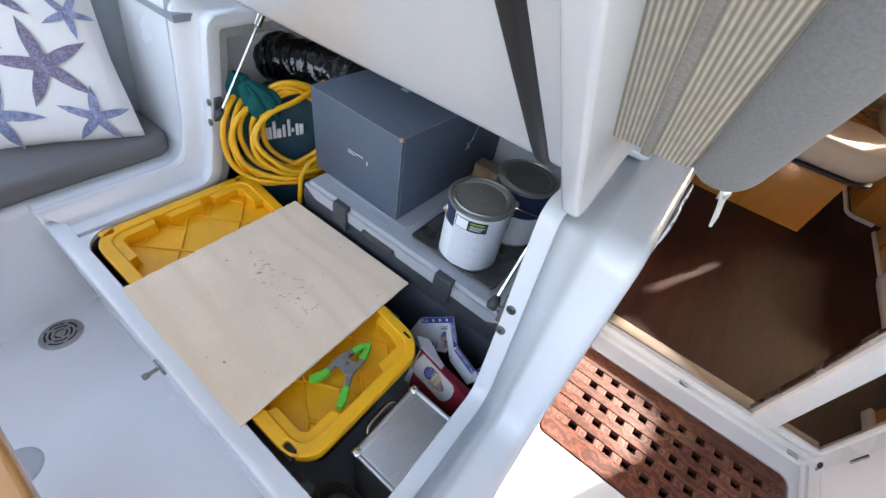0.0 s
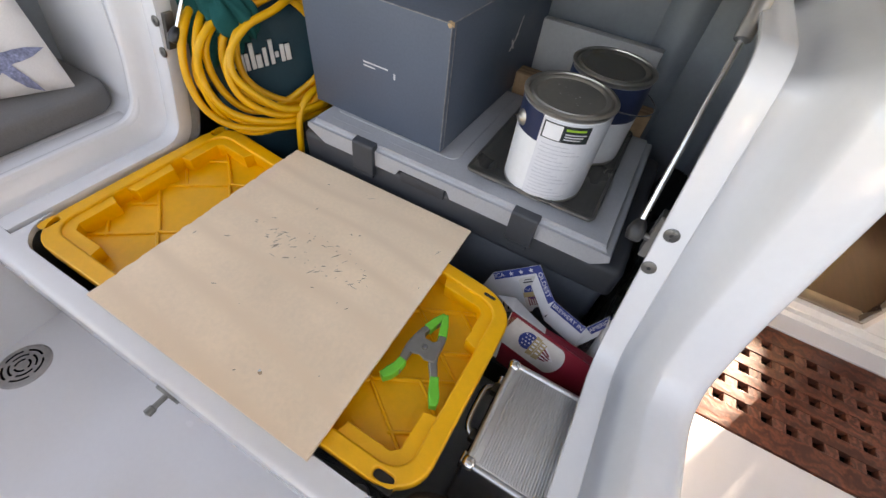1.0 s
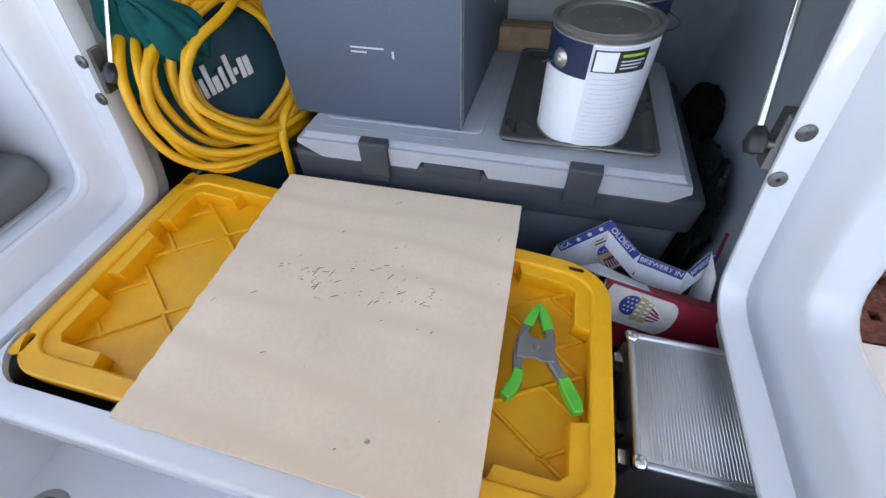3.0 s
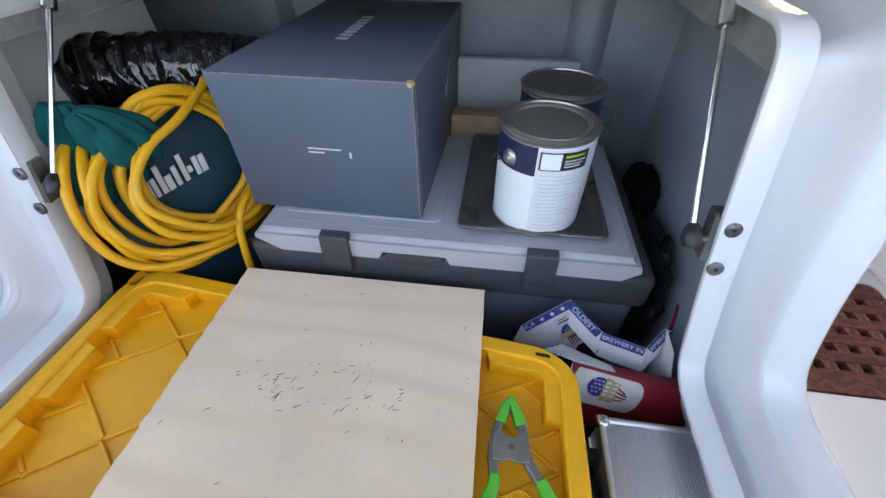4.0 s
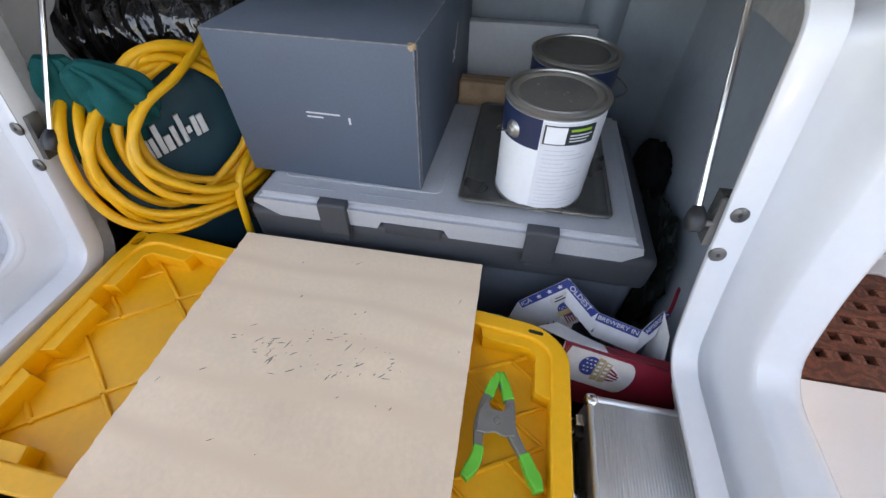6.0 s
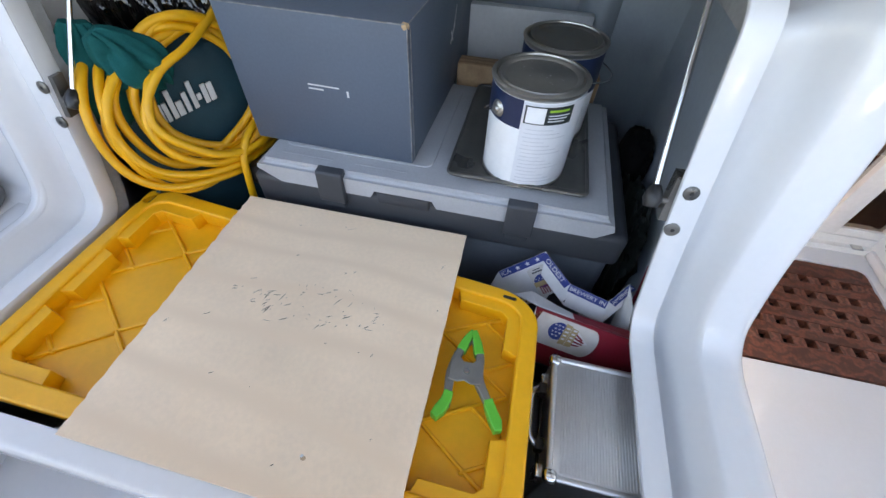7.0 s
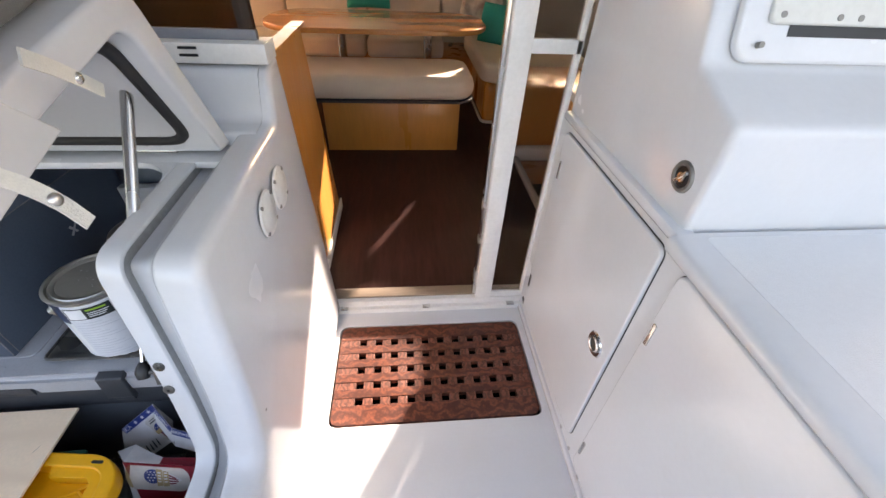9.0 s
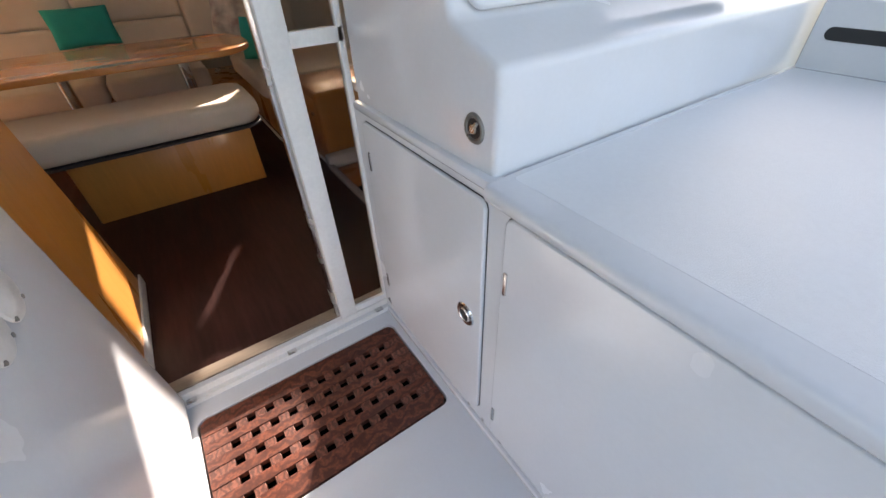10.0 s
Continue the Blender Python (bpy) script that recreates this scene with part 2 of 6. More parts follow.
def bm_cyl(r, z0, z1, n=32, bev=0.0, r2=None):
    bm = bmesh.new()
    bmesh.ops.create_cone(bm, cap_ends=True, segments=n, radius1=r, radius2=r if r2 is None else r2, depth=z1 - z0)
    bmesh.ops.translate(bm, verts=bm.verts, vec=(0, 0, (z0 + z1) / 2))
    if bev:
        rim = [e for e in bm.edges if abs(e.verts[0].co.z - e.verts[1].co.z) < 1e-6]
        bmesh.ops.bevel(bm, geom=rim, offset=bev, segments=2, affect="EDGES")
    return bm


def bm_lathe(points, n=40):
    bm = bmesh.new()
    rings = []
    for r, z in points:
        rings.append([bm.verts.new((r * math.cos(2 * math.pi * k / n), r * math.sin(2 * math.pi * k / n), z)) for k in range(n)])
    for a, b in zip(rings, rings[1:]):
        for k in range(n):
            bm.faces.new((a[k], a[(k + 1) % n], b[(k + 1) % n], b[k]))
    if points[0][0] > 1e-4:
        bm.faces.new(list(reversed(rings[0])))
    if points[-1][0] > 1e-4:
        bm.faces.new(rings[-1])
    bmesh.ops.remove_doubles(bm, verts=bm.verts, dist=1e-5)
    return bm


def inset(points, d):
    """A closed 2D outline moved inwards by d."""
    n = len(points)
    area = sum(points[k][0] * points[(k + 1) % n][1] - points[(k + 1) % n][0] * points[k][1] for k in range(n))
    sgn = 1 if area > 0 else -1
    out = []
    for k in range(n):
        a, b, c = Vector(points[k - 1]), Vector(points[k]), Vector(points[(k + 1) % n])
        u, w = b - a, c - b
        u = u.normalized() if u.length > 1e-9 else w.normalized()
        w = w.normalized() if w.length > 1e-9 else u
        n1, n2 = Vector((-u.y, u.x)) * sgn, Vector((-w.y, w.x)) * sgn
        m = n1 + n2
        m = m.normalized() / max(0.5, m.normalized().dot(n1)) if m.length > 1e-6 else n1
        out.append(tuple(b + m * d))
    return out


def bm_profile(points, x0, x1, bev=0.0, seg=3, bev_end=None):
    """A closed (y, z) outline, drawn out along x, with rounded ends."""
    pts = [points[0]]
    for q in points[1:]:
        if (Vector(q) - Vector(pts[-1])).length > 1e-5:
            pts.append(q)
    if (Vector(pts[0]) - Vector(pts[-1])).length < 1e-5:
        pts.pop()
    n = len(pts)
    rows = [(x0, pts), (x1, pts)]
    if bev:
        rows, back = [], []
        for b, line, x, s in ((bev, rows, x0, 1), (bev if bev_end is None else bev_end, back, x1, -1)):
            for i in range(seg + 1):
                t = math.pi / 2 * i / seg
                line.append((x + s * b * (1 - math.sin(t)), inset(pts, b * (1 - math.cos(t)))))
            line.reverse()
        rows += list(reversed(back))
    bm = bmesh.new()
    rings = [[bm.verts.new((x, y, z)) for y, z in q] for x, q in rows]
    for a, b in zip(rings, rings[1:]):
        for k in range(n):
            bm.faces.new((a[k], b[k], b[(k + 1) % n], a[(k + 1) % n]))
    for ring in (rings[0], rings[-1]):
        for tri in tessellate_polygon([[v.co for v in ring]]):
            try:
                bm.faces.new([ring[i] for i in tri])
            except ValueError:
                pass
    bmesh.ops.recalc_face_normals(bm, faces=bm.faces)
    return bm


def ribbon(points, x0, x1, thick, bev=0.0):
    """An open (y, z) line with thickness, drawn out along x."""
    off = []
    for k, p in enumerate(points):
        q0, q1 = points[max(0, k - 1)], points[min(len(points) - 1, k + 1)]
        d = Vector((q1[0] - q0[0], q1[1] - q0[1])).normalized()
        off.append((p[0] + d.y * thick, p[1] - d.x * thick))
    return bm_profile(list(points) + list(reversed(off)), x0, x1, bev, 2)


def round_line(points, r, n=5):
    """Rounds the inner corners of an open line of 2D points."""
    out = [points[0]]
    for a, b, c in zip(points, points[1:], points[2:]):
        a, b, c = Vector(a), Vector(b), Vector(c)
        u, w = (a - b), (c - b)
        k = min(r, u.length * 0.45, w.length * 0.45)
        p, q = b + u.normalized() * k, b + w.normalized() * k
        for i in range(n + 1):
            t = i / n
            out.append(tuple(p * (1 - t) ** 2 + b * 2 * t * (1 - t) + q * t * t))
    out.append(points[-1])
    return out


def round_rect(x0, x1, y0, y1, r, n=6):
    out = []
    for cx, cy, a in ((x1 - r, y1 - r, 0), (x0 + r, y1 - r, 90), (x0 + r, y0 + r, 180), (x1 - r, y0 + r, 270)):
        for i in range(n + 1):
            t = radians(a + 90 * i / n)
            out.append((cx + r * math.cos(t), cy + r * math.sin(t)))
    return out


def plate(outlines, z0, z1, bev=0.0):
    """A flat plate with holes: the first outline is its rim, the others are openings."""
    cu = bpy.data.curves.new("plate", "CURVE")
    cu.dimensions, cu.fill_mode = "2D", "BOTH"
    cu.extrude, cu.bevel_depth, cu.offset, cu.bevel_resolution = (z1 - z0) / 2 - bev, bev, -bev, 2
    for line in outlines:
        sp = cu.splines.new("POLY")
        sp.points.add(len(line) - 1)
        for p, (x, y) in zip(sp.points, line):
            p.co = (x, y, 0, 1)
        sp.use_cyclic_u = True
    ob = bpy.data.objects.new("plate", cu)
    scene.collection.objects.link(ob)
    bpy.context.view_layer.update()
    me = bpy.data.meshes.new_from_object(ob.evaluated_get(bpy.context.evaluated_depsgraph_get()))
    bpy.data.objects.remove(ob)
    bpy.data.curves.remove(cu)
    bm = bmesh.new()
    bm.from_mesh(me)
    bpy.data.meshes.remove(me)
    bmesh.ops.translate(bm, verts=bm.verts, vec=(0, 0, (z0 + z1) / 2))
    return bm


def smooth_path(pts, n):
    """A Catmull-Rom line through points."""
    P = [Vector(p) for p in pts]
    P = [P[0] * 2 - P[1]] + P + [P[-1] * 2 - P[-2]]
    out = []
    for k in range(1, len(P) - 2):
        for i in range(n):
            t = i / n
            a, b, c, d = P[k - 1:k + 3]
            out.append(0.5 * ((2 * b) + (c - a) * t + (2 * a - 5 * b + 4 * c - d) * t * t + (3 * b - a - 3 * c + d) * t ** 3))
    out.append(P[-2])
    return out


def bm_tube(path, radius, n=10, cap=True):
    """A tube along a line; radius is a number or one for each point."""
    bm = bmesh.new()
    path = [Vector(p) for p in path]
    rad = radius if isinstance(radius, (list, tuple)) else [radius] * len(path)
    ref = Vector((0, 0, 1)) if abs((path[1] - path[0]).normalized().z) < 0.9 else Vector((1, 0, 0))
    rings = []
    for k, p in enumerate(path):
        d = (path[min(k + 1, len(path) - 1)] - path[max(k - 1, 0)]).normalized()
        u = d.cross(ref).normalized()
        ref = u.cross(d).normalized()
        rings.append([bm.verts.new(p + rad[k] * (math.cos(2 * math.pi * i / n) * u + math.sin(2 * math.pi * i / n) * ref)) for i in range(n)])
    for a, b in zip(rings, rings[1:]):
        for i in range(n):
            bm.faces.new((a[i], a[(i + 1) % n], b[(i + 1) % n], b[i]))
    if cap:
        bm.faces.new(list(reversed(rings[0])))
        bm.faces.new(rings[-1])
    bmesh.ops.recalc_face_normals(bm, faces=bm.faces)
    return bm


def bm_sheet(outline, thick):
    """A flat sheet of cardboard through 3D points, with thickness."""
    bm = bmesh.new()
    f = bm.faces.new([bm.verts.new(p) for p in outline])
    f.normal_update()
    nrm = f.normal.copy()
    g = bmesh.ops.extrude_face_region(bm, geom=[f])
    for v in [e for e in g["geom"] if isinstance(e, bmesh.types.BMVert)]:
        v.co -= nrm * thick
    bmesh.ops.recalc_face_normals(bm, faces=bm.faces)
    return bm


def bm_pillow(w, h, d, n=26, puff=0.5, seed=0, crumple=0.004):
    """A stuffed pillow in the x-z plane."""
    bm = bmesh.new()
    for side in (1, -1):
        grid = []
        for i in range(n + 1):
            row = []
            for k in range(n + 1):
                u, v = 2 * i / n - 1, 2 * k / n - 1
                t = max(0.0, (1 - u ** 4) * (1 - v ** 4)) ** puff
                pinch = 1 - 0.05 * (1 - abs(u)) * abs(v) ** 3
                pinch2 = 1 - 0.05 * (1 - abs(v)) * abs(u) ** 3
                wob = crumple * noise.noise((u * 3 + seed, v * 3, side)) * (1 - abs(u * v) ** 4)
                row.append(bm.verts.new((u * w / 2 * pinch2, side * (d / 2 * t + wob * (t > 0.02)), v * h / 2 * pinch)))
            grid.append(row)
        for i in range(n):
            for k in range(n):
                bm.faces.new((grid[i][k], grid[i + 1][k], grid[i + 1][k + 1], grid[i][k + 1]))
    bmesh.ops.remove_doubles(bm, verts=bm.verts, dist=1e-4)
    bmesh.ops.recalc_face_normals(bm, faces=bm.faces)
    return bm


def bm_lump(sx, sy, sz, rough_amt, seed, sub=4, freq=3.0, folds=0.0):
    """A soft lump of cloth."""
    bm = bmesh.new()
    bmesh.ops.create_icosphere(bm, subdivisions=sub, radius=1)
    for v in bm.verts:
        p = v.co.copy()
        q = Vector((math.copysign(abs(p.x) ** 0.8, p.x) * sx, math.copysign(abs(p.y) ** 0.8, p.y) * sy, math.copysign(abs(p.z) ** 0.8, p.z) * sz))
        w = noise.fractal(p * freq + Vector((seed, seed * 2.1, 0)), 0.8, 2.1, 3)
        w += folds * abs(math.sin(p.x * 5 + 3 * noise.noise(p * 1.6 + Vector((seed, 0, 0)))))
        v.co = q * (1 + rough_amt * w)
    return bm


def joined(*bms):
    out = bmesh.new()
    for b in bms:
        me = bpy.data.meshes.new("t")
        b.to_mesh(me)
        b.free()
        out.from_mesh(me)
        bpy.data.meshes.remove(me)
    return out


def moved(bm, m):
    bmesh.ops.transform(bm, matrix=m, verts=bm.verts)
    return bm


def part(name, bm, material, parent=None, label="", smooth=40):
    me = bpy.data.meshes.new(name)
    bm.to_mesh(me)
    bm.free()
    me.materials.append(material)
    if smooth:
        for p in me.polygons:
            p.use_smooth = True
        me.set_sharp_from_angle(angle=radians(smooth))
    ob = new(name, me)
    if parent is not None:
        ob.parent = parent
    if label:
        ob["label"] = label
    return ob


def thing(name, label, category, group="", m=None):
    e = new(name)
    e.empty_display_size = 0.05
    tagged(e, label, category, group)
    if m is not None:
        e.matrix_world = m
    return e


def frame_of(origin, ydir, zdir):
    """A pose whose y and z axes point so."""
    z = Vector(zdir).normalized()
    y = Vector(ydir)
    y = (y - z * y.dot(z)).normalized()
    x = y.cross(z)
    m = Matrix((x, y, z)).transposed().to_4x4()
    m.translation = origin
    return m


def glyph_text(name, body, size, m, material, parent, label="", depth=0.0004):
    cu = bpy.data.curves.new(name, "FONT")
    cu.body, cu.size, cu.extrude, cu.align_x, cu.align_y = body, size, depth, "CENTER", "CENTER"
    ob = bpy.data.objects.new(name, cu)
    scene.collection.objects.link(ob)
    bpy.context.view_layer.update()
    me = bpy.data.meshes.new_from_object(ob.evaluated_get(bpy.context.evaluated_depsgraph_get()))
    bpy.data.objects.remove(ob)
    bpy.data.curves.remove(cu)
    bm = bmesh.new()
    bm.from_mesh(me)
    bpy.data.meshes.remove(me)
    return part(name, moved(bm, m), material, parent, label, 0)


# ---- cockpit structure ----
def structure(name, bm, material, label="", smooth=40):
    ob = part(name, bm, material, None, "", smooth)
    return tagged(ob, label, "", "", "structure")


GR = (0.0, 0.706, -0.402, 0.0)       # the grating's opening in the sole
_well = round_rect(GR[0] - 0.006, GR[1] + 0.006, GR[2] - 0.006, GR[3] + 0.006, 0.03)
structure("floor", plate([[(-1.40, -3.2), (0.80, -3.2), (0.80, 0.085), (-1.40, 0.085)], _well], -0.03, 0.0, 0.002), GEL,
          "white gelcoat cockpit sole with a recess for a grating")
# The shade under the slats is put into this bottom's near-black colour.
structure("floor_recess", bm_box(-0.03, 0.74, -0.44, 0.04, -0.09, -0.045), SHADEDARK, "recess bottom under the teak grating, coloured near-black for its shade")
structure("floor_step", plate([round_rect(0.155, 0.66, -1.35, -0.805, 0.03)], -0.002, 0.004, 0.0015), mat("grey_nonskid", (0.50, 0.50, 0.49), 0.6, var=0.08, scale=12, fine=0.12, fscale=300, bump=0.001, bscale=350), "grey non-skid panel moulded in the cockpit sole")
ground = structure("water", plate([[(-600, -600), (600, -600), (600, 600), (-600, 600)]], -1.1, -1.0), mat("sea", (0.03, 0.06, 0.07), 0.15), "dark water round the boat")

# outlines of the locker's rim in (y, z): the recessed flange and the raised coaming outside it
FLANGE = round_line([(-1.0025, 0.358), (-0.632, 0.358), (-0.590, 0.520), (-0.532, 0.832), (-0.12, 0.836)], 0.045, 6)
COAM = round_line([(-1.045, 0.398), (-0.664, 0.398), (-0.622, 0.530), (-0.566, 0.850), (-0.055, 0.864)], 0.05, 6)
WALLX = -0.045


def offset_line(points, d):
    out = []
    for k, q in enumerate(points):
        a, b = points[max(0, k - 1)], points[min(len(points) - 1, k + 1)]
        t = Vector((b[0] - a[0], b[1] - a[1])).normalized()
        out.append((q[0] + t.y * d, q[1] - t.x * d))
    return out


GUTTER = offset_line(FLANGE, 0.028)


def splay(z):
    """How far the rim lies outboard of its upper end."""
    return 0.095 * min(0.478, max(0.0, 0.836 - z))


def splayed(bm, k=1.0):
    for v in bm.verts:
        v.co.x += k * splay(v.co.z)
    return bm


TOP = COAM[:-1] + round_line([(-0.090, 0.863), (-0.048, 0.866), (0.002, 0.972), (0.110, 0.984)], 0.03, 4)
side = bm_profile(TOP + [(0.110, 0.0), (-1.045, 0.0)], -0.087, WALLX, 0.0005, 6, 0.024)
for v in side.verts:                  # the wall leans away from the door
    v.co.x += (0.027 - 0.045 * v.co.z) * min(1.0, max(0.0, (v.co.x + 0.087) / 0.042))


def gutter_surface(steps, thick):
    """Blends the gutter's line into the coaming's line, step by step outboard."""
    bm = bmesh.new()
    rows = []
    for u, f in steps:
        row = []
        for a, b in zip(GUTTER, COAM):
            s = splay(a[1] + 0.028)
            x0, x1 = -0.2005 + s, -0.122 + 0.42 * s
            x = x0 + (x1 - x0) * u if u <= 1 else -0.0865
            row.append(bm.verts.new((x, a[0] + (b[0] - a[0]) * f, a[1] + (b[1] - a[1]) * f)))
        rows.append(row)
    for r0, r1 in zip(rows, rows[1:]):
        for k in range(len(r0) - 1):
            bm.faces.new((r0[k], r0[k + 1], r1[k + 1], r1[k]))
    bmesh.ops.recalc_face_normals(bm, faces=bm.faces)
    if sum(q.normal.z for q in bm.faces) < 0:
        bmesh.ops.reverse_faces(bm, faces=bm.faces)
    bmesh.ops.solidify(bm, geom=bm.faces[:], thickness=thick)
    return bm


def port_gutter(steps):
    """The same trough on the port side, narrower."""
    bm = bmesh.new()
    rows = []
    for u, f in steps:
        row = []
        for a, b in zip(offset_line(FLANGE, 0.012), COAM):
            x0 = -1.270 - 0.35 * splay(a[1])
            row.append(bm.verts.new((x0 + (-1.330 - x0) * u, a[0] + (b[0] - a[0]) * f, a[1] + (b[1] - a[1]) * f)))
        rows.append(row)
    for r0, r1 in zip(rows, rows[1:]):
        for k in range(len(r0) - 1):
            bm.faces.new((r0[k], r0[k + 1], r1[k + 1], r1[k]))
    bmesh.ops.recalc_face_normals(bm, faces=bm.faces)
    if sum(q.normal.z for q in bm.faces) < 0:
        bmesh.ops.reverse_faces(bm, faces=bm.faces)
    bmesh.ops.solidify(bm, geom=bm.faces[:], thickness=0.006)
    return bm


structure("wall_companionway", side, GEL, "white gelcoat coaming and side wall of the seat locker")
structure("locker_flange", splayed(ribbon(FLANGE, -0.237, -0.199, 0.010, 0.003)), GEL, "raised white rim of the locker opening")
structure("locker_gutter", gutter_surface([(0.0, 0.0), (0.10, 0.0), (0.22, 0.015), (0.34, 0.06), (0.46, 0.15), (0.57, 0.29), (0.67, 0.46), (0.76, 0.65), (0.84, 0.81), (0.92, 0.93), (1.0, 0.985), (2.0, 1.0)], 0.006), GEL, "white drain gutter round the locker opening")
structure("locker_flange_port", splayed(ribbon(FLANGE, -1.272, -1.226, 0.036, 0.006), -0.35), GEL, "raised white rim of the locker opening")
structure("locker_gutter_port", port_gutter([(0.0, 0.0), (0.12, 0.0), (0.28, 0.05), (0.44, 0.18), (0.58, 0.38), (0.70, 0.60), (0.82, 0.80), (0.92, 0.93), (1.0, 1.0)]), GEL, "white drain gutter round the locker opening")
LIP = [(y, z - 0.006) for y, z in FLANGE]
for x0, x1, nm, k in ((-0.213, -0.203, "locker_lip", 1.0), (-1.238, -1.228, "locker_lip_port", -0.35)):
    structure(nm, splayed(ribbon(LIP, x0, x1, 0.055), k), LIPGREY, "rough grey raw edge of the locker opening")
portside = bm_profile([(y, z) for y, z in COAM] + [(-0.055, 0.80), (-0.50, 0.80), (-0.60, 0.36), (-1.045, 0.36)], -1.356, -1.322, 0.014, 4)
structure("coaming_port", portside, GEL, "white gelcoat ridge beside the locker")
structure("locker_front", bm_profile(round_line([(-1.003, 0.358), (-1.043, 0.358), (-1.046, 0.30), (-1.046, 0.0)], 0.012, 3) + [(-1.026, 0.0), (-1.026, 0.335), (-1.003, 0.335)], -1.352, -0.123, 0.0), GEL,
          "white gelcoat front of the seat locker")
structure("locker_flange_back", bm_box(-1.305, -0.122, -0.205, -0.118, 0.820, 0.8365, 0.004), GEL, "white rim under the lid's hinge")


def corner_fill(cx, cy, sx, sy, r, z0, z1, n=7):
    pts = [(cx, cy)]
    for i in range(n + 1):
        t = radians(90 * i / n)
        pts.append((cx + sx * (r - r * math.sin(t)), cy + sy * (r - r * math.cos(t))))
    return plate([pts], z0, z1)


structure("rim_corner_fillets", joined(corner_fill(-1.227, -1.004, 1, 1, 0.075, 0.346, 0.3575), corner_fill(-0.184, -1.004, -1, 1, 0.05, 0.346, 0.3575),
                              corner_fill(-1.227, -0.204, 1, -1, 0.09, 0.824, 0.836), corner_fill(-0.235, -0.204, -1, -1, 0.09, 0.824, 0.836)), GEL, "rounded corners of the locker's rim")

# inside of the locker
# Coloured near-black so the gaps between the stowed things read as shade.
structure("locker_floor", bm_box(-1.62, -0.124, -1.024, 0.20, -0.04, 0.0), SHADEDARK, "bottom of the seat locker, coloured near-black for its shade")
structure("locker_wall_back", bm_profile([(0.165, 0.0), (0.185, 0.80), (0.21, 0.80), (0.21, 0.0)], -1.62, -0.124), LOCKGREY, "grey painted back wall of the locker")
_rw = [(-0.124, 0.02), (-0.15, 0.10), (-0.20, 0.145), (-0.29, 0.166), (-0.30, 0.19), (-0.12, 0.19), (-0.12, 0.02)]
structure("locker_wall_starboard", joined(plate([_rw], 0.0, 0.822), bm_profile([(-1.02, 0.0), (-1.02, 0.315), (-0.595, 0.315), (-0.555, 0.47), (-0.50, 0.76), (-0.48, 0.79), (0.02, 0.79), (0.02, 0.0)], -0.1275, -0.1225)),
          LOCKGREY, "grey painted side wall of the locker with a rounded corner")
_rib = round_line([(-0.35, 0.175), (-0.33, 0.135), (-0.285, 0.12), (-0.25, 0.15), (-0.24, 0.175)], 0.02, 4)
structure("locker_rib", plate([_rib], 0.0, 0.80), LOCKGREY, "grey moulded rib on the locker's back wall")
structure("locker_rib_port", plate([[(-1.19, 0.18), (-1.17, 0.12), (-1.12, 0.12), (-1.10, 0.18)]], 0.0, 0.82), LOCKGREY, "grey moulded rib on the locker's back wall")
structure("locker_wall_port", bm_box(-1.64, -1.62, -1.02, 0.20, 0.0, 0.82), LOCKGREY, "grey painted side wall of the locker")
structure("locker_wall_port_low", bm_box(-1.352, -1.330, -1.02, -0.62, 0.0, 0.352), LOCKGREY, "grey painted wall under the locker's rim")
structure("locker_ceiling", bm_box(-1.64, -1.30, -0.58, 0.2, 0.80, 0.818), LOCKGREY, "grey underside of the deck over the locker")
structure("locker_beam", bm_box(-1.62, -0.124, -0.118, 0.20, 0.795, 0.834), GEL, "white ledge under the lid's hinge")
structure("ledge_trim", bm_profile(round_line([(-0.118, 0.80), (-0.150, 0.800), (-0.155, 0.825)], 0.01) + [(-0.118, 0.825)], -1.30, -0.236), LIPGREY, "raw edge under the hinge ledge")

# deck beside the door with the step up to the window
structure("wall_window_ledge", bm_profile(round_line([(-0.117, 0.834), (-0.117, 0.866), (-0.045, 0.868), (0.000, 0.975), (0.10, 0.985)], 0.02, 4) + [(0.10, 0.79), (0.05, 0.79)], -2.2, -0.0875, 0.0), GEL,
          "white moulded ledge below the saloon window")
structure("window_track", bm_box(-2.2, -0.060, 0.012, 0.095, 0.984, 1.030, 0.003), WHITEAL, "white aluminium window track with drain slots")
for k, x in enumerate((-0.236, -0.235)):
    structure("track_slot", bm_box(x - 0.022, x + 0.020, 0.0095, 0.014, 1.000 + 0.016 * k, 1.006 + 0.016 * k, 0.001), BLACKPL, "drain slot in the track")
win = structure("window_1", bm_box(-2.2, -0.085, 0.055, 0.061, 1.030, 1.90), GLASS, "dark tinted saloon window")
win.visible_shadow = False
structure("window_1_rail", bm_box(-2.2, -0.085, 0.047, 0.069, 1.030, 1.052, 0.002), mat("grey_rail", (0.20, 0.21, 0.24), 0.4), "grey bottom rail of the tinted window")
# Unseen filler wall, added to block sun leaking past the console's end.
structure("wall_aft_starboard", bm_box(2.04, 2.75, 0.04, 0.10, 0.0, 2.02), GEL, "unseen white wall added to stop sun leaking past the console")
# Unseen cover, added and sized to hold back light from the sky overhead.
structure("hardtop", plate([round_rect(-1.45, 2.3, -1.55, 0.30, 0.25)], 2.085, 2.13, 0.01), GEL, "unseen white cover added over the cockpit to hold back sky light")
# Unseen wall, added aft to block light from the low horizon.
structure("wall_transom", bm_box(-2.4, 2.3, -3.28, -3.2, -0.2, 0.95, 0.02), GEL, "unseen white gelcoat wall added behind the cockpit against low sky light")
structure("wall_over_door", bm_box(-2.2, 2.6, 0.04, 0.10, 1.90, 2.02), GEL, "white head over the saloon door")

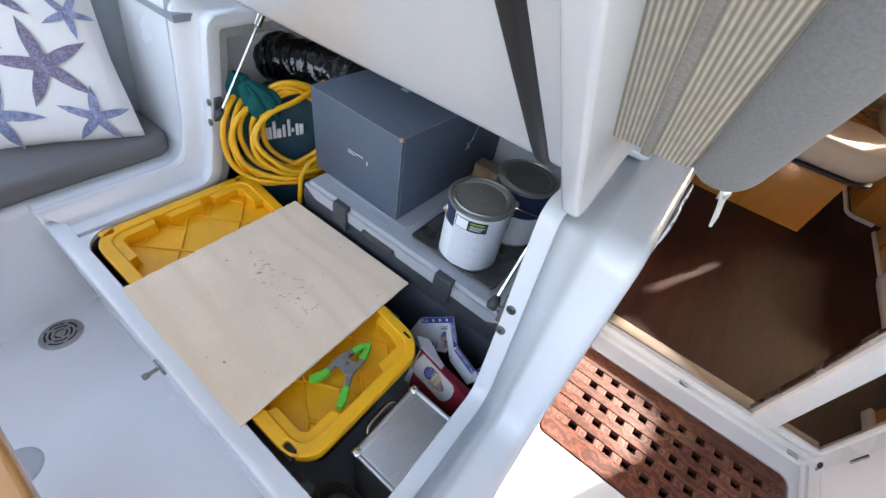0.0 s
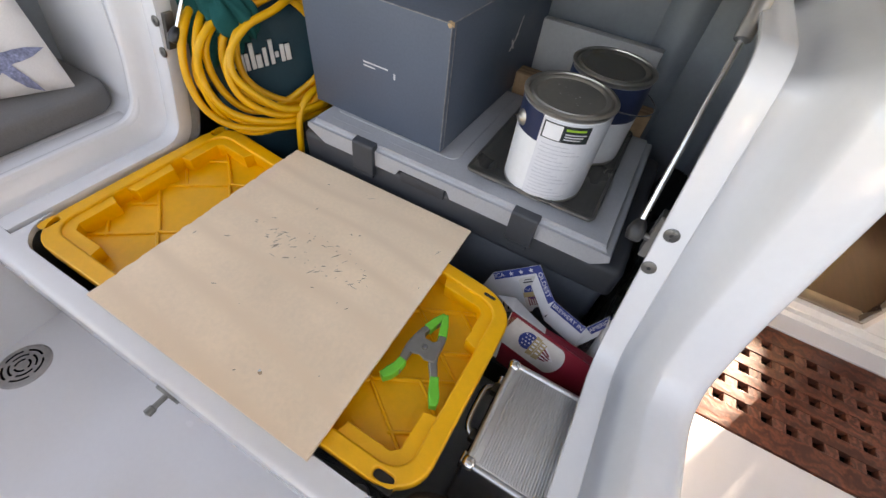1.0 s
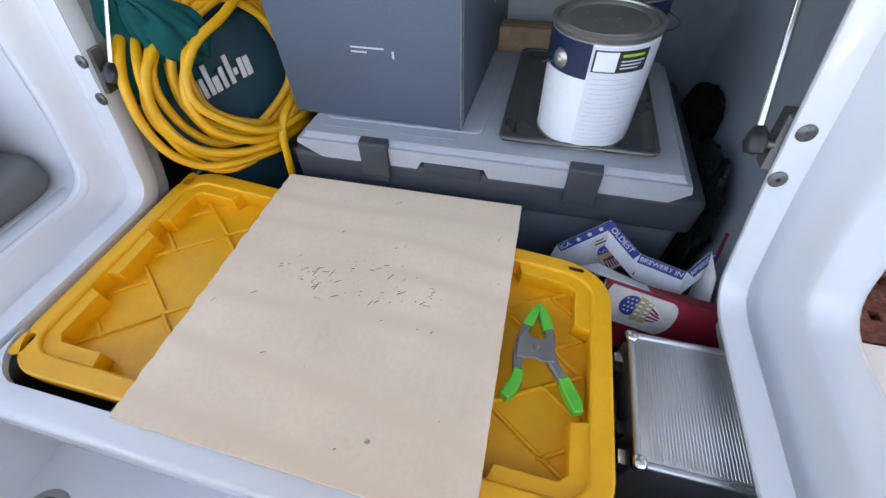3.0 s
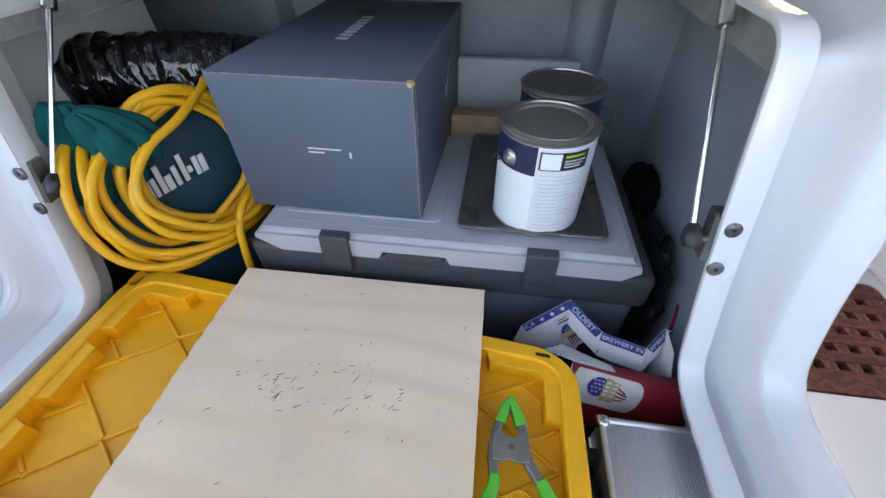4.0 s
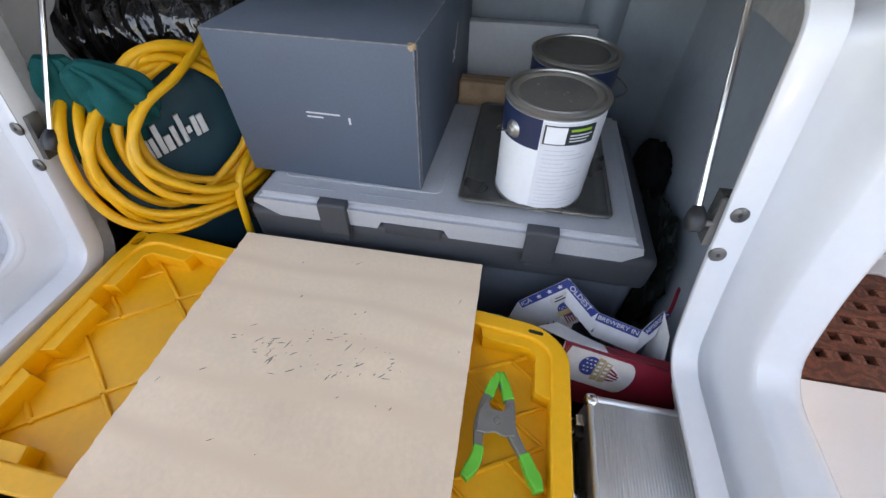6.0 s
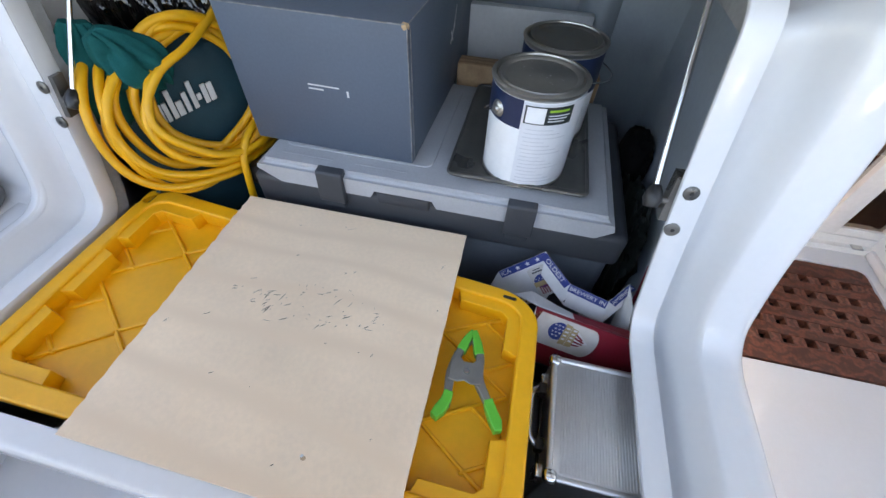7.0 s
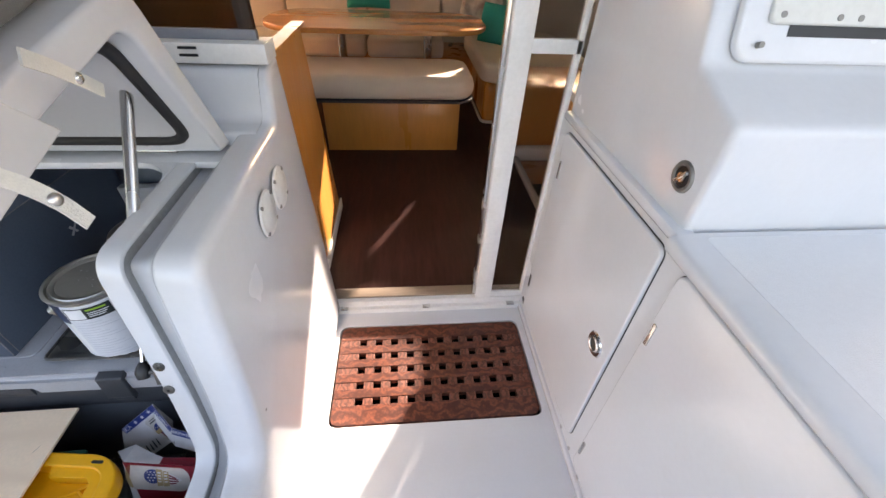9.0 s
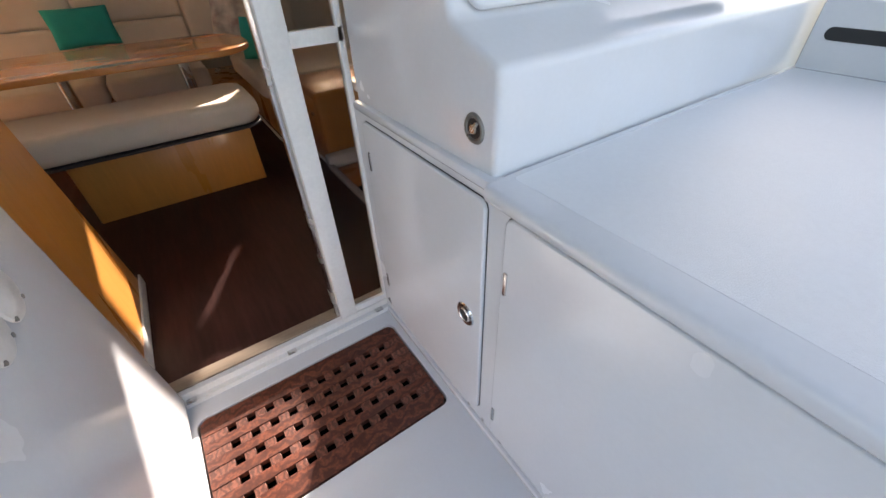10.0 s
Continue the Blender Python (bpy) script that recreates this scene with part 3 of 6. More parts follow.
# door sill and frame
structure("door_sill", bm_profile([(0.075, 0.0), (0.075, 0.022), (0.092, 0.024), (0.092, 0.052), (0.104, 0.056), (0.160, 0.060), (0.160, 0.0)], -0.046, 0.752, 0.0), WHITEAL, "white aluminium door sill with a track")
structure("sill_strip", bm_box(-0.045, 0.548, 0.106, 0.158, 0.058, 0.066, 0.002), TRIMWOOD, "pale worn strip on the door sill")
for x in (0.0, 0.34, 0.70):
    structure("sill_clip", bm_box(x - 0.016, x + 0.016, 0.070, 0.0905, 0.0225, 0.0275, 0.001), STEEL, "small metal clip in the sill track")
structure("door_1", joined(bm_box(0.549, 0.612, 0.088, 0.122, 0.056, 1.95, 0.003), bm_box(0.612, 0.752, 0.092, 0.118, 1.005, 1.042, 0.002),
                           bm_box(0.612, 0.752, 0.092, 0.118, 0.056, 0.085, 0.002), bm_box(0.736, 0.754, 0.092, 0.118, 0.085, 1.95, 0.002)), WHITEAL, "white aluminium frame of the sliding saloon door")
structure("door_1_inner_stile", bm_box(0.535, 0.549, 0.106, 0.130, 0.062, 1.95, 0.002), STEEL, "metal edge strip of the sliding door")
for k, (z0, z1) in enumerate(((0.085, 1.005), (1.042, 1.95))):
    pane = structure("door_pane", bm_box(0.611, 0.737, 0.103, 0.107, z0, z1), DOORGLASS, "dark tinted glass pane of the saloon door")
    pane.visible_shadow = False

# helm side: cabinets, counter and console
CX = 0.745
structure("wall_helm", bm_profile(round_line([(0.10, 0.0), (-3.2, 0.0), (-3.2, 0.845), (0.10, 0.845)], 0.0, 1), CX, CX + 0.04), GEL, "white gelcoat side of the helm cabinets")
structure("floor_cove", bm_box(CX - 0.012, CX + 0.01, -3.2, 0.075, 0.0, 0.03, 0.008), GEL, "rounded foot of the helm cabinets")


def cabinet_door(y0, y1, z0, z1, label):
    t = thing("cabinet_door", label, "cabinet door", "helm cabinet doors")
    bm = plate([round_rect(y0, y1, z0, z1, 0.022)], -0.006, 0.006, 0.004)
    part("panel", moved(bm, frame_of((CX - 0.004, 0, 0), (0, 0, 1), (-1, 0, 0)) @ Matrix.Diagonal((-1, 1, 1, 1))), GEL, t)
    bm = plate([round_rect(y0 - 0.0022, y1 + 0.0022, z0 - 0.0022, z1 + 0.0022, 0.024)], -0.001, 0.001)
    part("gap", moved(bm, frame_of((CX - 0.0005, 0, 0), (0, 0, 1), (-1, 0, 0)) @ Matrix.Diagonal((-1, 1, 1, 1))), RUBBER, t, "dark joint round the door")
    return t


dA = cabinet_door(-0.520, 0.030, 0.085, 0.815, "white gelcoat locker door with a round chrome latch under the helm")
dB = cabinet_door(-1.90, -0.578, 0.060, 0.815, "large white gelcoat locker door under the helm seat")
XP = frame_of((0, 0, 0), (0, 0, 1), (-1, 0, 0))          # local z points to port


def at_x(x, y, z):
    m = XP.copy()
    m.translation = (x, y, z)
    return m


lk = part("latch", moved(bm_lathe([(0.0, 0.001), (0.020, 0.001), (0.031, 0.003), (0.034, 0.0), (0.034, -0.004)], 36), at_x(CX - 0.011, -0.462, 0.458)), CHROME, dA, "round recessed chrome latch")
part("pull_ring", moved(bm_tube([(0.019 * math.cos(a), 0.019 * math.sin(a), 0.004) for a in [2 * math.pi * i / 28 for i in range(29)]], 0.003, 8, False), at_x(CX - 0.011, -0.462, 0.458)), STEEL, lk)
part("well", moved(bm_cyl(0.017, 0.0012, 0.002, 24), at_x(CX - 0.011, -0.462, 0.458)), BLACKPL, lk)
for y, z, d in ((0.005, 0.70, dA), (0.015, 0.22, dA), (-0.592, 0.66, dB), (-0.59, 0.16, dB)):
    part("hinge", bm_box(CX - 0.0135, CX - 0.002, y - 0.005, y + 0.005, z - 0.03, z + 0.03, 0.002), STEEL, d)
for y, z in ((0.045, 0.065), (-0.54, 0.045), (-0.47, 0.04), (-0.62, 0.04)):
    structure("drain_screw", moved(bm_cyl(0.006, 0, 0.003, 14), at_x(CX - 0.001, y, z)), STEEL, "small screw at the cabinet foot")
structure("drain_hole", moved(bm_cyl(0.011, 0, 0.002, 18), at_x(CX - 0.001, 0.055, 0.075)), BLACKPL, "small drain hole at the cabinet foot")

# counter (the helm seat) with a bullnose
_nose = round_line([(0.775, 0.822), (0.722, 0.824), (0.716, 0.862), (0.775, 0.866)], 0.02, 5)
bmc = bm_profile([(x, z) for x, z in _nose] + [(2.0, 0.866), (2.0, 0.822)], -3.2, -0.535)
structure("helm_seat", moved(bmc, Matrix(((0, 1, 0, 0), (1, 0, 0, 0), (0, 0, 1, 0), (0, 0, 0, 1)))), GEL, "white gelcoat helm seat with a rounded edge")
structure("helm_seat_nonskid", plate([round_rect(0.775, 1.915, -3.1, -0.548, 0.012)], 0.8655, 0.8664, 0.0002), NONSKID, "fine-ribbed non-skid panel on the helm seat")
_con = round_line([(-0.523, 0.845), (-0.523, 1.048), (-0.392, 1.100), (-0.20, 1.72)], 0.016, 4) + [(0.075, 1.95), (0.075, 0.845)]
structure("helm_console", bm_profile(_con, CX + 0.008, 2.05, 0.014), GEL, "white gelcoat helm console with a ledge")
structure("console_edge", bm_box(CX - 0.010, CX + 0.03, -0.56, 0.07, 0.838, 0.862, 0.008), GEL, "rounded moulding between the cabinet and the console")
structure("console_joint", bm_box(CX - 0.002, CX + 0.01, -0.53, 0.07, 0.8345, 0.8385), RUBBER, "dark joint under the moulding")
structure("counter_cap", bm_box(1.93, 2.06, -3.2, -0.535, 0.85, 1.05, 0.02), GEL, "white raised end of the helm seat")
structure("end_slot", moved(plate([round_rect(-0.11, 0.11, -0.017, 0.017, 0.0165)], -0.001, 0.004), frame_of((1.930, -0.685, 0.962), (0, 0, 1), (-1, 0, 0))), BLACKPL, "dark slot in the end of the helm seat")
tl = thing("turn_latch", "chrome twist latch on the console's side", "latch")
part("escutcheon", moved(bm_lathe([(0.0, 0.001), (0.019, 0.001), (0.021, 0.005), (0.026, 0.005), (0.030, 0.0)], 32), at_x(CX + 0.009, -0.462, 0.936)), CLAMPGREY, tl)
part("well", moved(bm_cyl(0.0188, 0.0012, 0.0022, 24), at_x(CX + 0.009, -0.462, 0.936)), BLACKPL, tl)
part("thumb_turn", moved(joined(bm_box(-0.019, 0.019, -0.004, 0.004, 0.002, 0.009, 0.003), bm_cyl(0.009, 0.002, 0.008, 20, 0.002)), at_x(CX + 0.009, -0.462, 0.936) @ pose(0, 0, 0, 0, 0, 50)), STEEL, tl)

# console hatch with a hand slot, set in the sloping panel
NRM = Vector((0, -(1.72 - 1.100), 0.20)).normalized()
HM = frame_of((0.961, -0.352, 1.247), (0, 0.20, 0.62), NRM)
hc = thing("console_hatch", "cream plastic hatch with a dark hand slot on the helm console", "hatch")
part("bezel", moved(plate([round_rect(-0.174, 0.174, -0.146, 0.16, 0.032)], -0.004, 0.012, 0.005), HM), GEL, hc)
part("door", moved(plate([round_rect(-0.132, 0.132, -0.092, 0.14, 0.012)], 0.010, 0.020, 0.004), HM), mat("cream_plastic", (0.70, 0.70, 0.66), 0.4), hc)
part("slot", moved(bm_box(-0.092, 0.092, -0.108, -0.091, 0.0115, 0.013), HM), BLACKPL, hc, "dark hand slot")
for x, y in ((-0.1375, -0.121), (0.1375, -0.121), (-0.114, -0.079), (0.114, -0.079), (-0.018, -0.081), (0.018, -0.081)):
    part("screw", moved(bm_cyl(0.0048, 0.012, 0.0215, 14), HM @ pose(x, y, 0)), CLAMPGREY, hc)
sw = thing("steering_wheel", "black rimmed steering wheel on the helm console", "wheel")
WM = frame_of((1.440, -0.347, 1.48), (0, 0.20, 0.62), NRM)
part("rim", moved(bm_tube([(0.40 * math.cos(a), 0.40 * math.sin(a), 0) for a in [2 * math.pi * i / 48 for i in range(49)]], 0.017, 12, False), WM), RUBBER, sw)
for a in (90, 210, 330):
    part("spoke", moved(bm_tube([(0, 0, 0), (0.40, 0, 0)], 0.007, 8), WM @ pose(0, 0, 0, 0, 0, a)), STEEL, sw)
part("hub", moved(bm_cyl(0.035, -0.12, 0.02, 24, 0.004), WM), STEEL, sw)

# side seat to port
structure("seat_port", moved(bm_profile(round_line([(-1.376, 0.0), (-1.376, 0.394), (-2.3, 0.394)], 0.025, 4) + [(-2.3, 0.0)], -3.2, -0.60), Matrix(((0, 1, 0, 0), (1, 0, 0, 0), (0, 0, 1, 0), (0, 0, 0, 1)))), GEL, "white gelcoat side seat")
structure("seat_port_link", bm_box(-1.40, -1.34, -1.046, -0.62, 0.30, 0.3945, 0.01), GEL, "white gelcoat joint beside the locker")
structure("backrest_port", bm_profile(round_line([(-0.68, 0.39), (-0.645, 0.405), (-0.622, 0.53), (-0.566, 0.868), (-0.055, 0.866)], 0.045, 6) + [(-0.055, 0.39)], -2.3, -1.350, 0.0), GEL, "white gelcoat backrest of the side seat")
sc = thing("seat_cushion", "flat grey fabric cushion on the side seat", "cushion")
part("pad", plate([round_rect(-2.2, -1.395, -3.1, -0.645, 0.07)], 0.394, 0.452, 0.016), GREYFAB, sc)
bc = thing("back_cushion", "grey fabric back cushion against the backrest", "cushion")
part("pad", moved(bm_pillow(0.46, 0.40, 0.09, 22, 0.3, 5), pose(-2.02, -0.70, 0.63, -12, 0, 0)), mat("grey_green_fabric", (0.16, 0.18, 0.17), 0.85, fine=0.1), bc)


# ---- lid, struts and its cushion ----
lid = thing("locker_lid", "open white gelcoat locker lid held up by struts", "lid")
_out = round_line([(-0.118, 0.842), (-0.302, 1.186), (-0.745, 1.082), (-0.985, 1.352)], 0.05, 6)
_in = round_line([(-1.030, 1.312), (-0.752, 1.022), (-0.338, 1.128), (-0.172, 0.848)], 0.04, 6)
part("shell", bm_profile(_out + _in, -1.288, -0.146, 0.008, 3), GEL, lid)
_lip = round_line([(-1.030, 1.300), (-0.752, 0.986), (-0.545, 1.052)], 0.025, 5)
for x0, x1 in ((-1.2895, -1.274), (-0.162, -0.1445)):
    part("side_rim", bm_profile(round_line([(-0.600, 1.108), (-0.745, 1.076), (-0.980, 1.342)], 0.05, 6) + _lip, x0, x1, 0.004, 3), GEL, lid, "rounded rim at the lid's end")
# the gasket on the inner faces
U = Vector((0, -0.166, 0.276)).normalized()
V = Vector((0, -0.414, -0.12)).normalized()
hA, hB = Vector((0, -0.192, 0.882)), Vector((0, -0.318, 1.090))
tA, tB = Vector((0, -0.372, 1.114)), Vector((0, -0.690, 1.034))
sB = Vector((0, -1.000, 1.290))
tC = Vector((0, -0.748, 1.028))
gx0, gx1 = -1.235, -0.195
line = []
for x, d in ((gx1, 1), (gx0, -1)):
    seq = [sB, tC, tB, tA, hB, hA] if d > 0 else [hA, hB, tA, tB, tC, sB]
    for p in seq:
        line.append(Vector((x, p.y, p.z)))
loop = []
L = len(line)
for k in range(L):
    a, b, c = line[k - 1], line[k], line[(k + 1) % L]
    r = 0.05
    p, q = b + (a - b).normalized() * min(r, (a - b).length * 0.4), b + (c - b).normalized() * min(r, (c - b).length * 0.4)
    for i in range(6):
        t = i / 5
        loop.append(p * (1 - t) ** 2 + b * 2 * t * (1 - t) + q * t * t)
part("gasket", bm_tube(loop + [loop[0]], 0.0115, 10, False), RUBBER, lid, "black rubber gasket")
n_in = Vector((0, -0.276, -0.166)).normalized()
for x0 in (-0.298, -0.78, -1.17):
    for k in (-1, 0, 1):
        c = Vector((x0 + 0.028 * k, -0.174, 0.858)) + U * 0.012
        part("hinge_screw", moved(bm_lathe([(0.0, 0.004), (0.004, 0.0035), (0.0065, 0.0)], 14), frame_of(c, (1, 0, 0), n_in)), STEEL, lid)
    part("hinge", bm_box(x0 - 0.045, x0 + 0.045, -0.160, -0.118, 0.8368, 0.8425, 0.0015), STEEL, lid)


def strut(x, x_top, label):
    t = thing("gas_strut", label, "gas strut", "lid struts")
    a, b = Vector((x, -0.568, 0.585)), Vector((x_top, -0.245, 1.026))
    mid = a.lerp(b, 0.50)
    part("rod", bm_tube([a, mid], 0.0042, 12), CHROME, t)
    part("cylinder", bm_tube([a.lerp(b, 0.485), a.lerp(b, 0.49), a.lerp(b, 0.495), b], [0.006, 0.0105, 0.0105, 0.0105], 16), STEEL, t)
    part("end_socket", joined(moved(bm_lathe([(0.0, -0.014), (0.010, -0.012), (0.0135, 0.0), (0.0105, 0.012), (0.006, 0.020), (0.0, 0.021)], 18), frame_of(a, (1, 0, 0), b - a))), BLACKPL, t, "black plastic ball socket")
    part("top_socket", moved(bm_lathe([(0.0, -0.020), (0.012, -0.018), (0.014, 0.0), (0.010, 0.014), (0.0, 0.016)], 18), frame_of(b, (1, 0, 0), b - a)), BLACKPL, t, "black plastic ball socket")
    s = 1 if x > -0.7 else -1
    bx0, bx1 = sorted((x + 0.0185 * s, x + 0.046 * s))
    part("bracket", joined(bm_profile([(-0.578, 0.556), (-0.556, 0.556), (-0.542, 0.622), (-0.562, 0.622)], bx0, bx1),
                           moved(bm_cyl(0.005, 0.0, 0.022, 14), frame_of((x - 0.002 * s, -0.568, 0.585), (0, 1, 0), (s, 0, 0)))), STEELDULL, t, "steel mounting bracket")
    part("top_bracket", joined(moved(bm_cyl(0.005, 0, 0.02, 14), frame_of(b, (1, 0, 0), -n_in)), moved(bm_box(-0.045, 0.012, -0.018, 0.018, 0.018, 0.0215, 0.001), frame_of(b, U, -n_in))), STEEL, t)
    return t


strut(-0.240, -0.238, "chrome gas strut between the locker rim and the raised lid")
strut(-1.206, -1.196, "chrome gas strut at the far end of the raised lid")
for x, s in ((-0.200, 1), (-1.2425, -1)):
    for y, z in ((-0.5745, 0.608), (-0.586, 0.549)):
        sc_ = thing("flat_screw", "countersunk steel screw in the locker rim", "screw", "rim screws")
        m = frame_of((x, y - 0.0008, z), (1, 0, 0), (0, -0.98, 0.19))
        hd = part("head", moved(bm_lathe([(0.0, 0.0012), (0.0085, 0.0012), (0.0105, 0.0), (0.0105, -0.003)], 20), m), STEELDULL, sc_)
        part("socket", moved(bm_cyl(0.003, 0.0011, 0.0016, 6), m), BLACKPL, hd)

# cushion on the lid's outer face
LM = frame_of((-0.10, -0.778, 1.112), (0, -0.67, 0.74), (0, 0.74, 0.67))   # local y runs up the seat leg, z outward
lc = thing("lid_cushion", "striped mesh seat cushion with grey binding on the raised lid", "cushion")
part("cover", moved(bm_box(-0.010, 1.15, 0.0, 0.38, -0.026, 0.118, 0.006, 3), LM), STRIPE, lc, "beige striped mesh cover")
part("seam", moved(bm_box(0.017, 0.0235, -0.0015, 0.381, -0.0275, 0.119, 0.001), LM), mat("seam_tape", (0.30, 0.28, 0.24), 0.85, fine=0.15, fscale=500), lc, "grey seam tape")
part("binding", moved(bm_box(-0.046, -0.004, -0.012, 0.388, -0.030, 0.128, 0.020, 5), LM), BANDGREY, lc, "grey fabric binding")
lb_ = thing("lid_back_cushion", "grey backrest cushion on the raised lid", "cushion")
part("pad", bm_profile(round_line([(-0.34, 1.185), (-0.70, 1.098), (-0.695, 1.150), (-0.345, 1.240)], 0.02, 4), -1.20, -0.18, 0.02), GREYFAB, lb_)


def webbing(points, label):
    p = smooth_path(points, 6)
    bm = bmesh.new()
    prev = None
    for k, c in enumerate(p):
        d = (p[min(k + 1, len(p) - 1)] - p[max(k - 1, 0)]).normalized()
        u = d.cross(Vector((1.0, -0.1, 0.05))).normalized() * 0.0078
        w = d.cross(u).normalized() * 0.0011
        ring = [bm.verts.new(c + u + w), bm.verts.new(c - u + w), bm.verts.new(c - u - w), bm.verts.new(c + u - w)]
        if prev:
            for i in range(4):
                bm.faces.new((prev[i], prev[(i + 1) % 4], ring[(i + 1) % 4], ring[i]))
        else:
            bm.faces.new(list(reversed(ring)))
        prev = ring
    bm.faces.new(prev)
    st = part("strap", bm, WEBBING, lc, label)
    c = p[int(len(p) * 0.62)]
    part("snap", moved(bm_lathe([(0.0, 0.005), (0.004, 0.0045), (0.0065, 0.002), (0.0075, -0.003), (0.0, -0.003)], 18), frame_of(c, (0, 1, 0), (1.0, -0.1, 0.05))), STEEL, st)


webbing([(-0.075, -0.725, 1.092), (-0.064, -0.712, 1.072), (-0.054, -0.702, 1.048), (-0.046, -0.695, 1.020)], "white webbing strap with a steel snap")
webbing([(-0.070, -0.635, 1.157), (-0.082, -0.59, 1.135), (-0.092, -0.55, 1.112), (-0.100, -0.513, 1.089)], "white webbing strap with a steel snap")

# pin on the locker's front
PINSTEEL = mat("worn_pin_steel", (0.22, 0.22, 0.21), 0.35, metal=0.8, var=0.15, scale=60)
pn = thing("latch_pin", "small stainless keeper pin on the locker's front edge", "pin")
PM = frame_of((-0.745, -1.047, 0.337), (0, 0, 1), (0, -1, 0.0))
part("base", moved(bm_box(-0.020, 0.020, -0.009, 0.009, 0.0, 0.005, 0.0015), PM), PINSTEEL, pn)
part("stud", moved(bm_lathe([(0.0045, 0.0), (0.0045, 0.024), (0.0070, 0.026), (0.0070, 0.036), (0.0, 0.038)], 16), PM), PINSTEEL, pn)

# floor drain
dr = thing("floor_drain", "round grey slotted drain in the cockpit sole", "drain")
DM = pose(-1.300, -1.172, 0.0)
part("flange", moved(bm_lathe([(0.0, 0.003), (0.050, 0.004), (0.054, 0.002), (0.056, 0.0)], 48), DM), mat("worn_drain_metal", (0.34, 0.33, 0.32), 0.5, 0.5, var=0.12, scale=30), dr)
for r, n, off in ((0.039, 5, 0.1), (0.027, 4, 0.6), (0.015, 3, 0.2)):
    for k in range(n):
        a0, a1 = off + 2 * math.pi * k / n, off + 2 * math.pi * (k + 0.78) / n
        bm = bmesh.new()
        prev = None
        for i in range(11):
            a = a0 + (a1 - a0) * i / 10
            q = [bm.verts.new(((r + s) * math.cos(a), (r + s) * math.sin(a), 0.0046)) for s in (-0.0022, 0.0022)]
            if prev:
                bm.faces.new((prev[0], prev[1], q[1], q[0]))
            prev = q
        bmesh.ops.solidify(bm, geom=bm.faces[:], thickness=0.0008)
        part("slot", moved(bm, DM), BLACKPL, dr)
d2 = thing("deck_plate", "round grey deck plate in the cockpit sole", "deck plate")
part("plate", moved(bm_lathe([(0.0, 0.003), (0.050, 0.004), (0.056, 0.0)], 40), pose(-0.967, -1.388, 0)), mat("grey_plate", (0.42, 0.44, 0.46), 0.5), d2)

# vents on the companionway wall
for y, z in ((-0.166, 0.748), (-0.277, 0.747)):
    v = thing("vent_cover", "round white plastic vent cover on the wall", "vent", "wall vents")
    m = frame_of((WALLX - 0.0005, y, z), (0, 0, 1), (1, 0, 0))
    part("cover", moved(bm_lathe([(0.0, 0.006), (0.030, 0.007), (0.034, 0.005), (0.050, 0.004), (0.054, 0.0)], 40), m), WHITEAL, v)
    for a in (45, 135, 225, 315):
        part("screw", moved(bm_cyl(0.0048, 0.002, 0.006, 12), m @ pose(0.048 * math.cos(radians(a)), 0.048 * math.sin(radians(a)), 0)), CLAMPGREY, v)
ps = thing("wall_stud", "small steel snap stud on the side wall", "stud")
part("stud", moved(bm_lathe([(0.0, 0.008), (0.005, 0.007), (0.007, 0.0)], 16), frame_of((WALLX - 0.001, -0.589, 0.46), (0, 0, 1), (1, 0, 0))), STEELDULL, ps)

# pillow with starfish
SPM = frame_of((-1.622, -0.872, 0.640), (0.84, -0.44, 0.32), (-0.35, 0.12, 0.92))
pl = thing("throw_pillow", "white throw pillow with blue and purple starfish on the grey seat", "pillow")
PW, PH, PD = 0.44, 0.44, 0.13
part("cover", moved(bm_pillow(PW, PH, PD, 30, 0.42, 2), SPM), PILLOWFAB, pl)


def pillow_height(u, v):
    return PD / 2 * max(0.0, (1 - u ** 4) * (1 - v ** 4)) ** 0.42


def starfish(cx, cy, r, turn, material):
    bm = bmesh.new()
    rim = []
    for k in range(40):
        a = 2 * math.pi * k / 40
        w = abs(((a * 5 / (2 * math.pi)) % 1) - 0.5) * 2
        rr = r * (0.24 + 0.76 * w ** 2.0)
        rim.append((cx + rr * math.cos(a + turn), cy + rr * math.sin(a + turn)))
    rows = []
    for s in (0.02, 0.35, 0.7, 1.0):
        ring = []
        for x, y in rim:
            px, py = cx + (x - cx) * s, cy + (y - cy) * s
            px, py = max(-0.97, min(0.97, px / (PW / 2))), max(-0.97, min(0.97, py / (PH / 2)))
            ring.append(bm.verts.new((px * PW / 2, pillow_height(px, py) + 0.0045, py * PH / 2)))
        rows.append(ring)
    for a, b in zip(rows, rows[1:]):
        for k in range(40):
            bm.faces.new((a[k], b[k], b[(k + 1) % 40], a[(k + 1) % 40]))
    bmesh.ops.recalc_face_normals(bm, faces=bm.faces)
    part("starfish", moved(bm, SPM), material, pl, "printed starfish")


for cx, cy, r, tu, mt in ((-0.075, -0.005, 0.115, 0.2, STARPURPLE), (0.085, 0.075, 0.105, 1.0, STARBLUE), (-0.03, 0.165, 0.085, 0.1, STARPURPLE), (0.075, -0.115, 0.105, 0.8, STARBLUE),
                          (-0.135, -0.145, 0.085, 0.5, STARBLUE), (-0.165, 0.11, 0.06, 0.9, STARBLUE), (0.185, -0.03, 0.07, 0.2, STARPURPLE)):
    starfish(cx, cy, r, tu, mt)

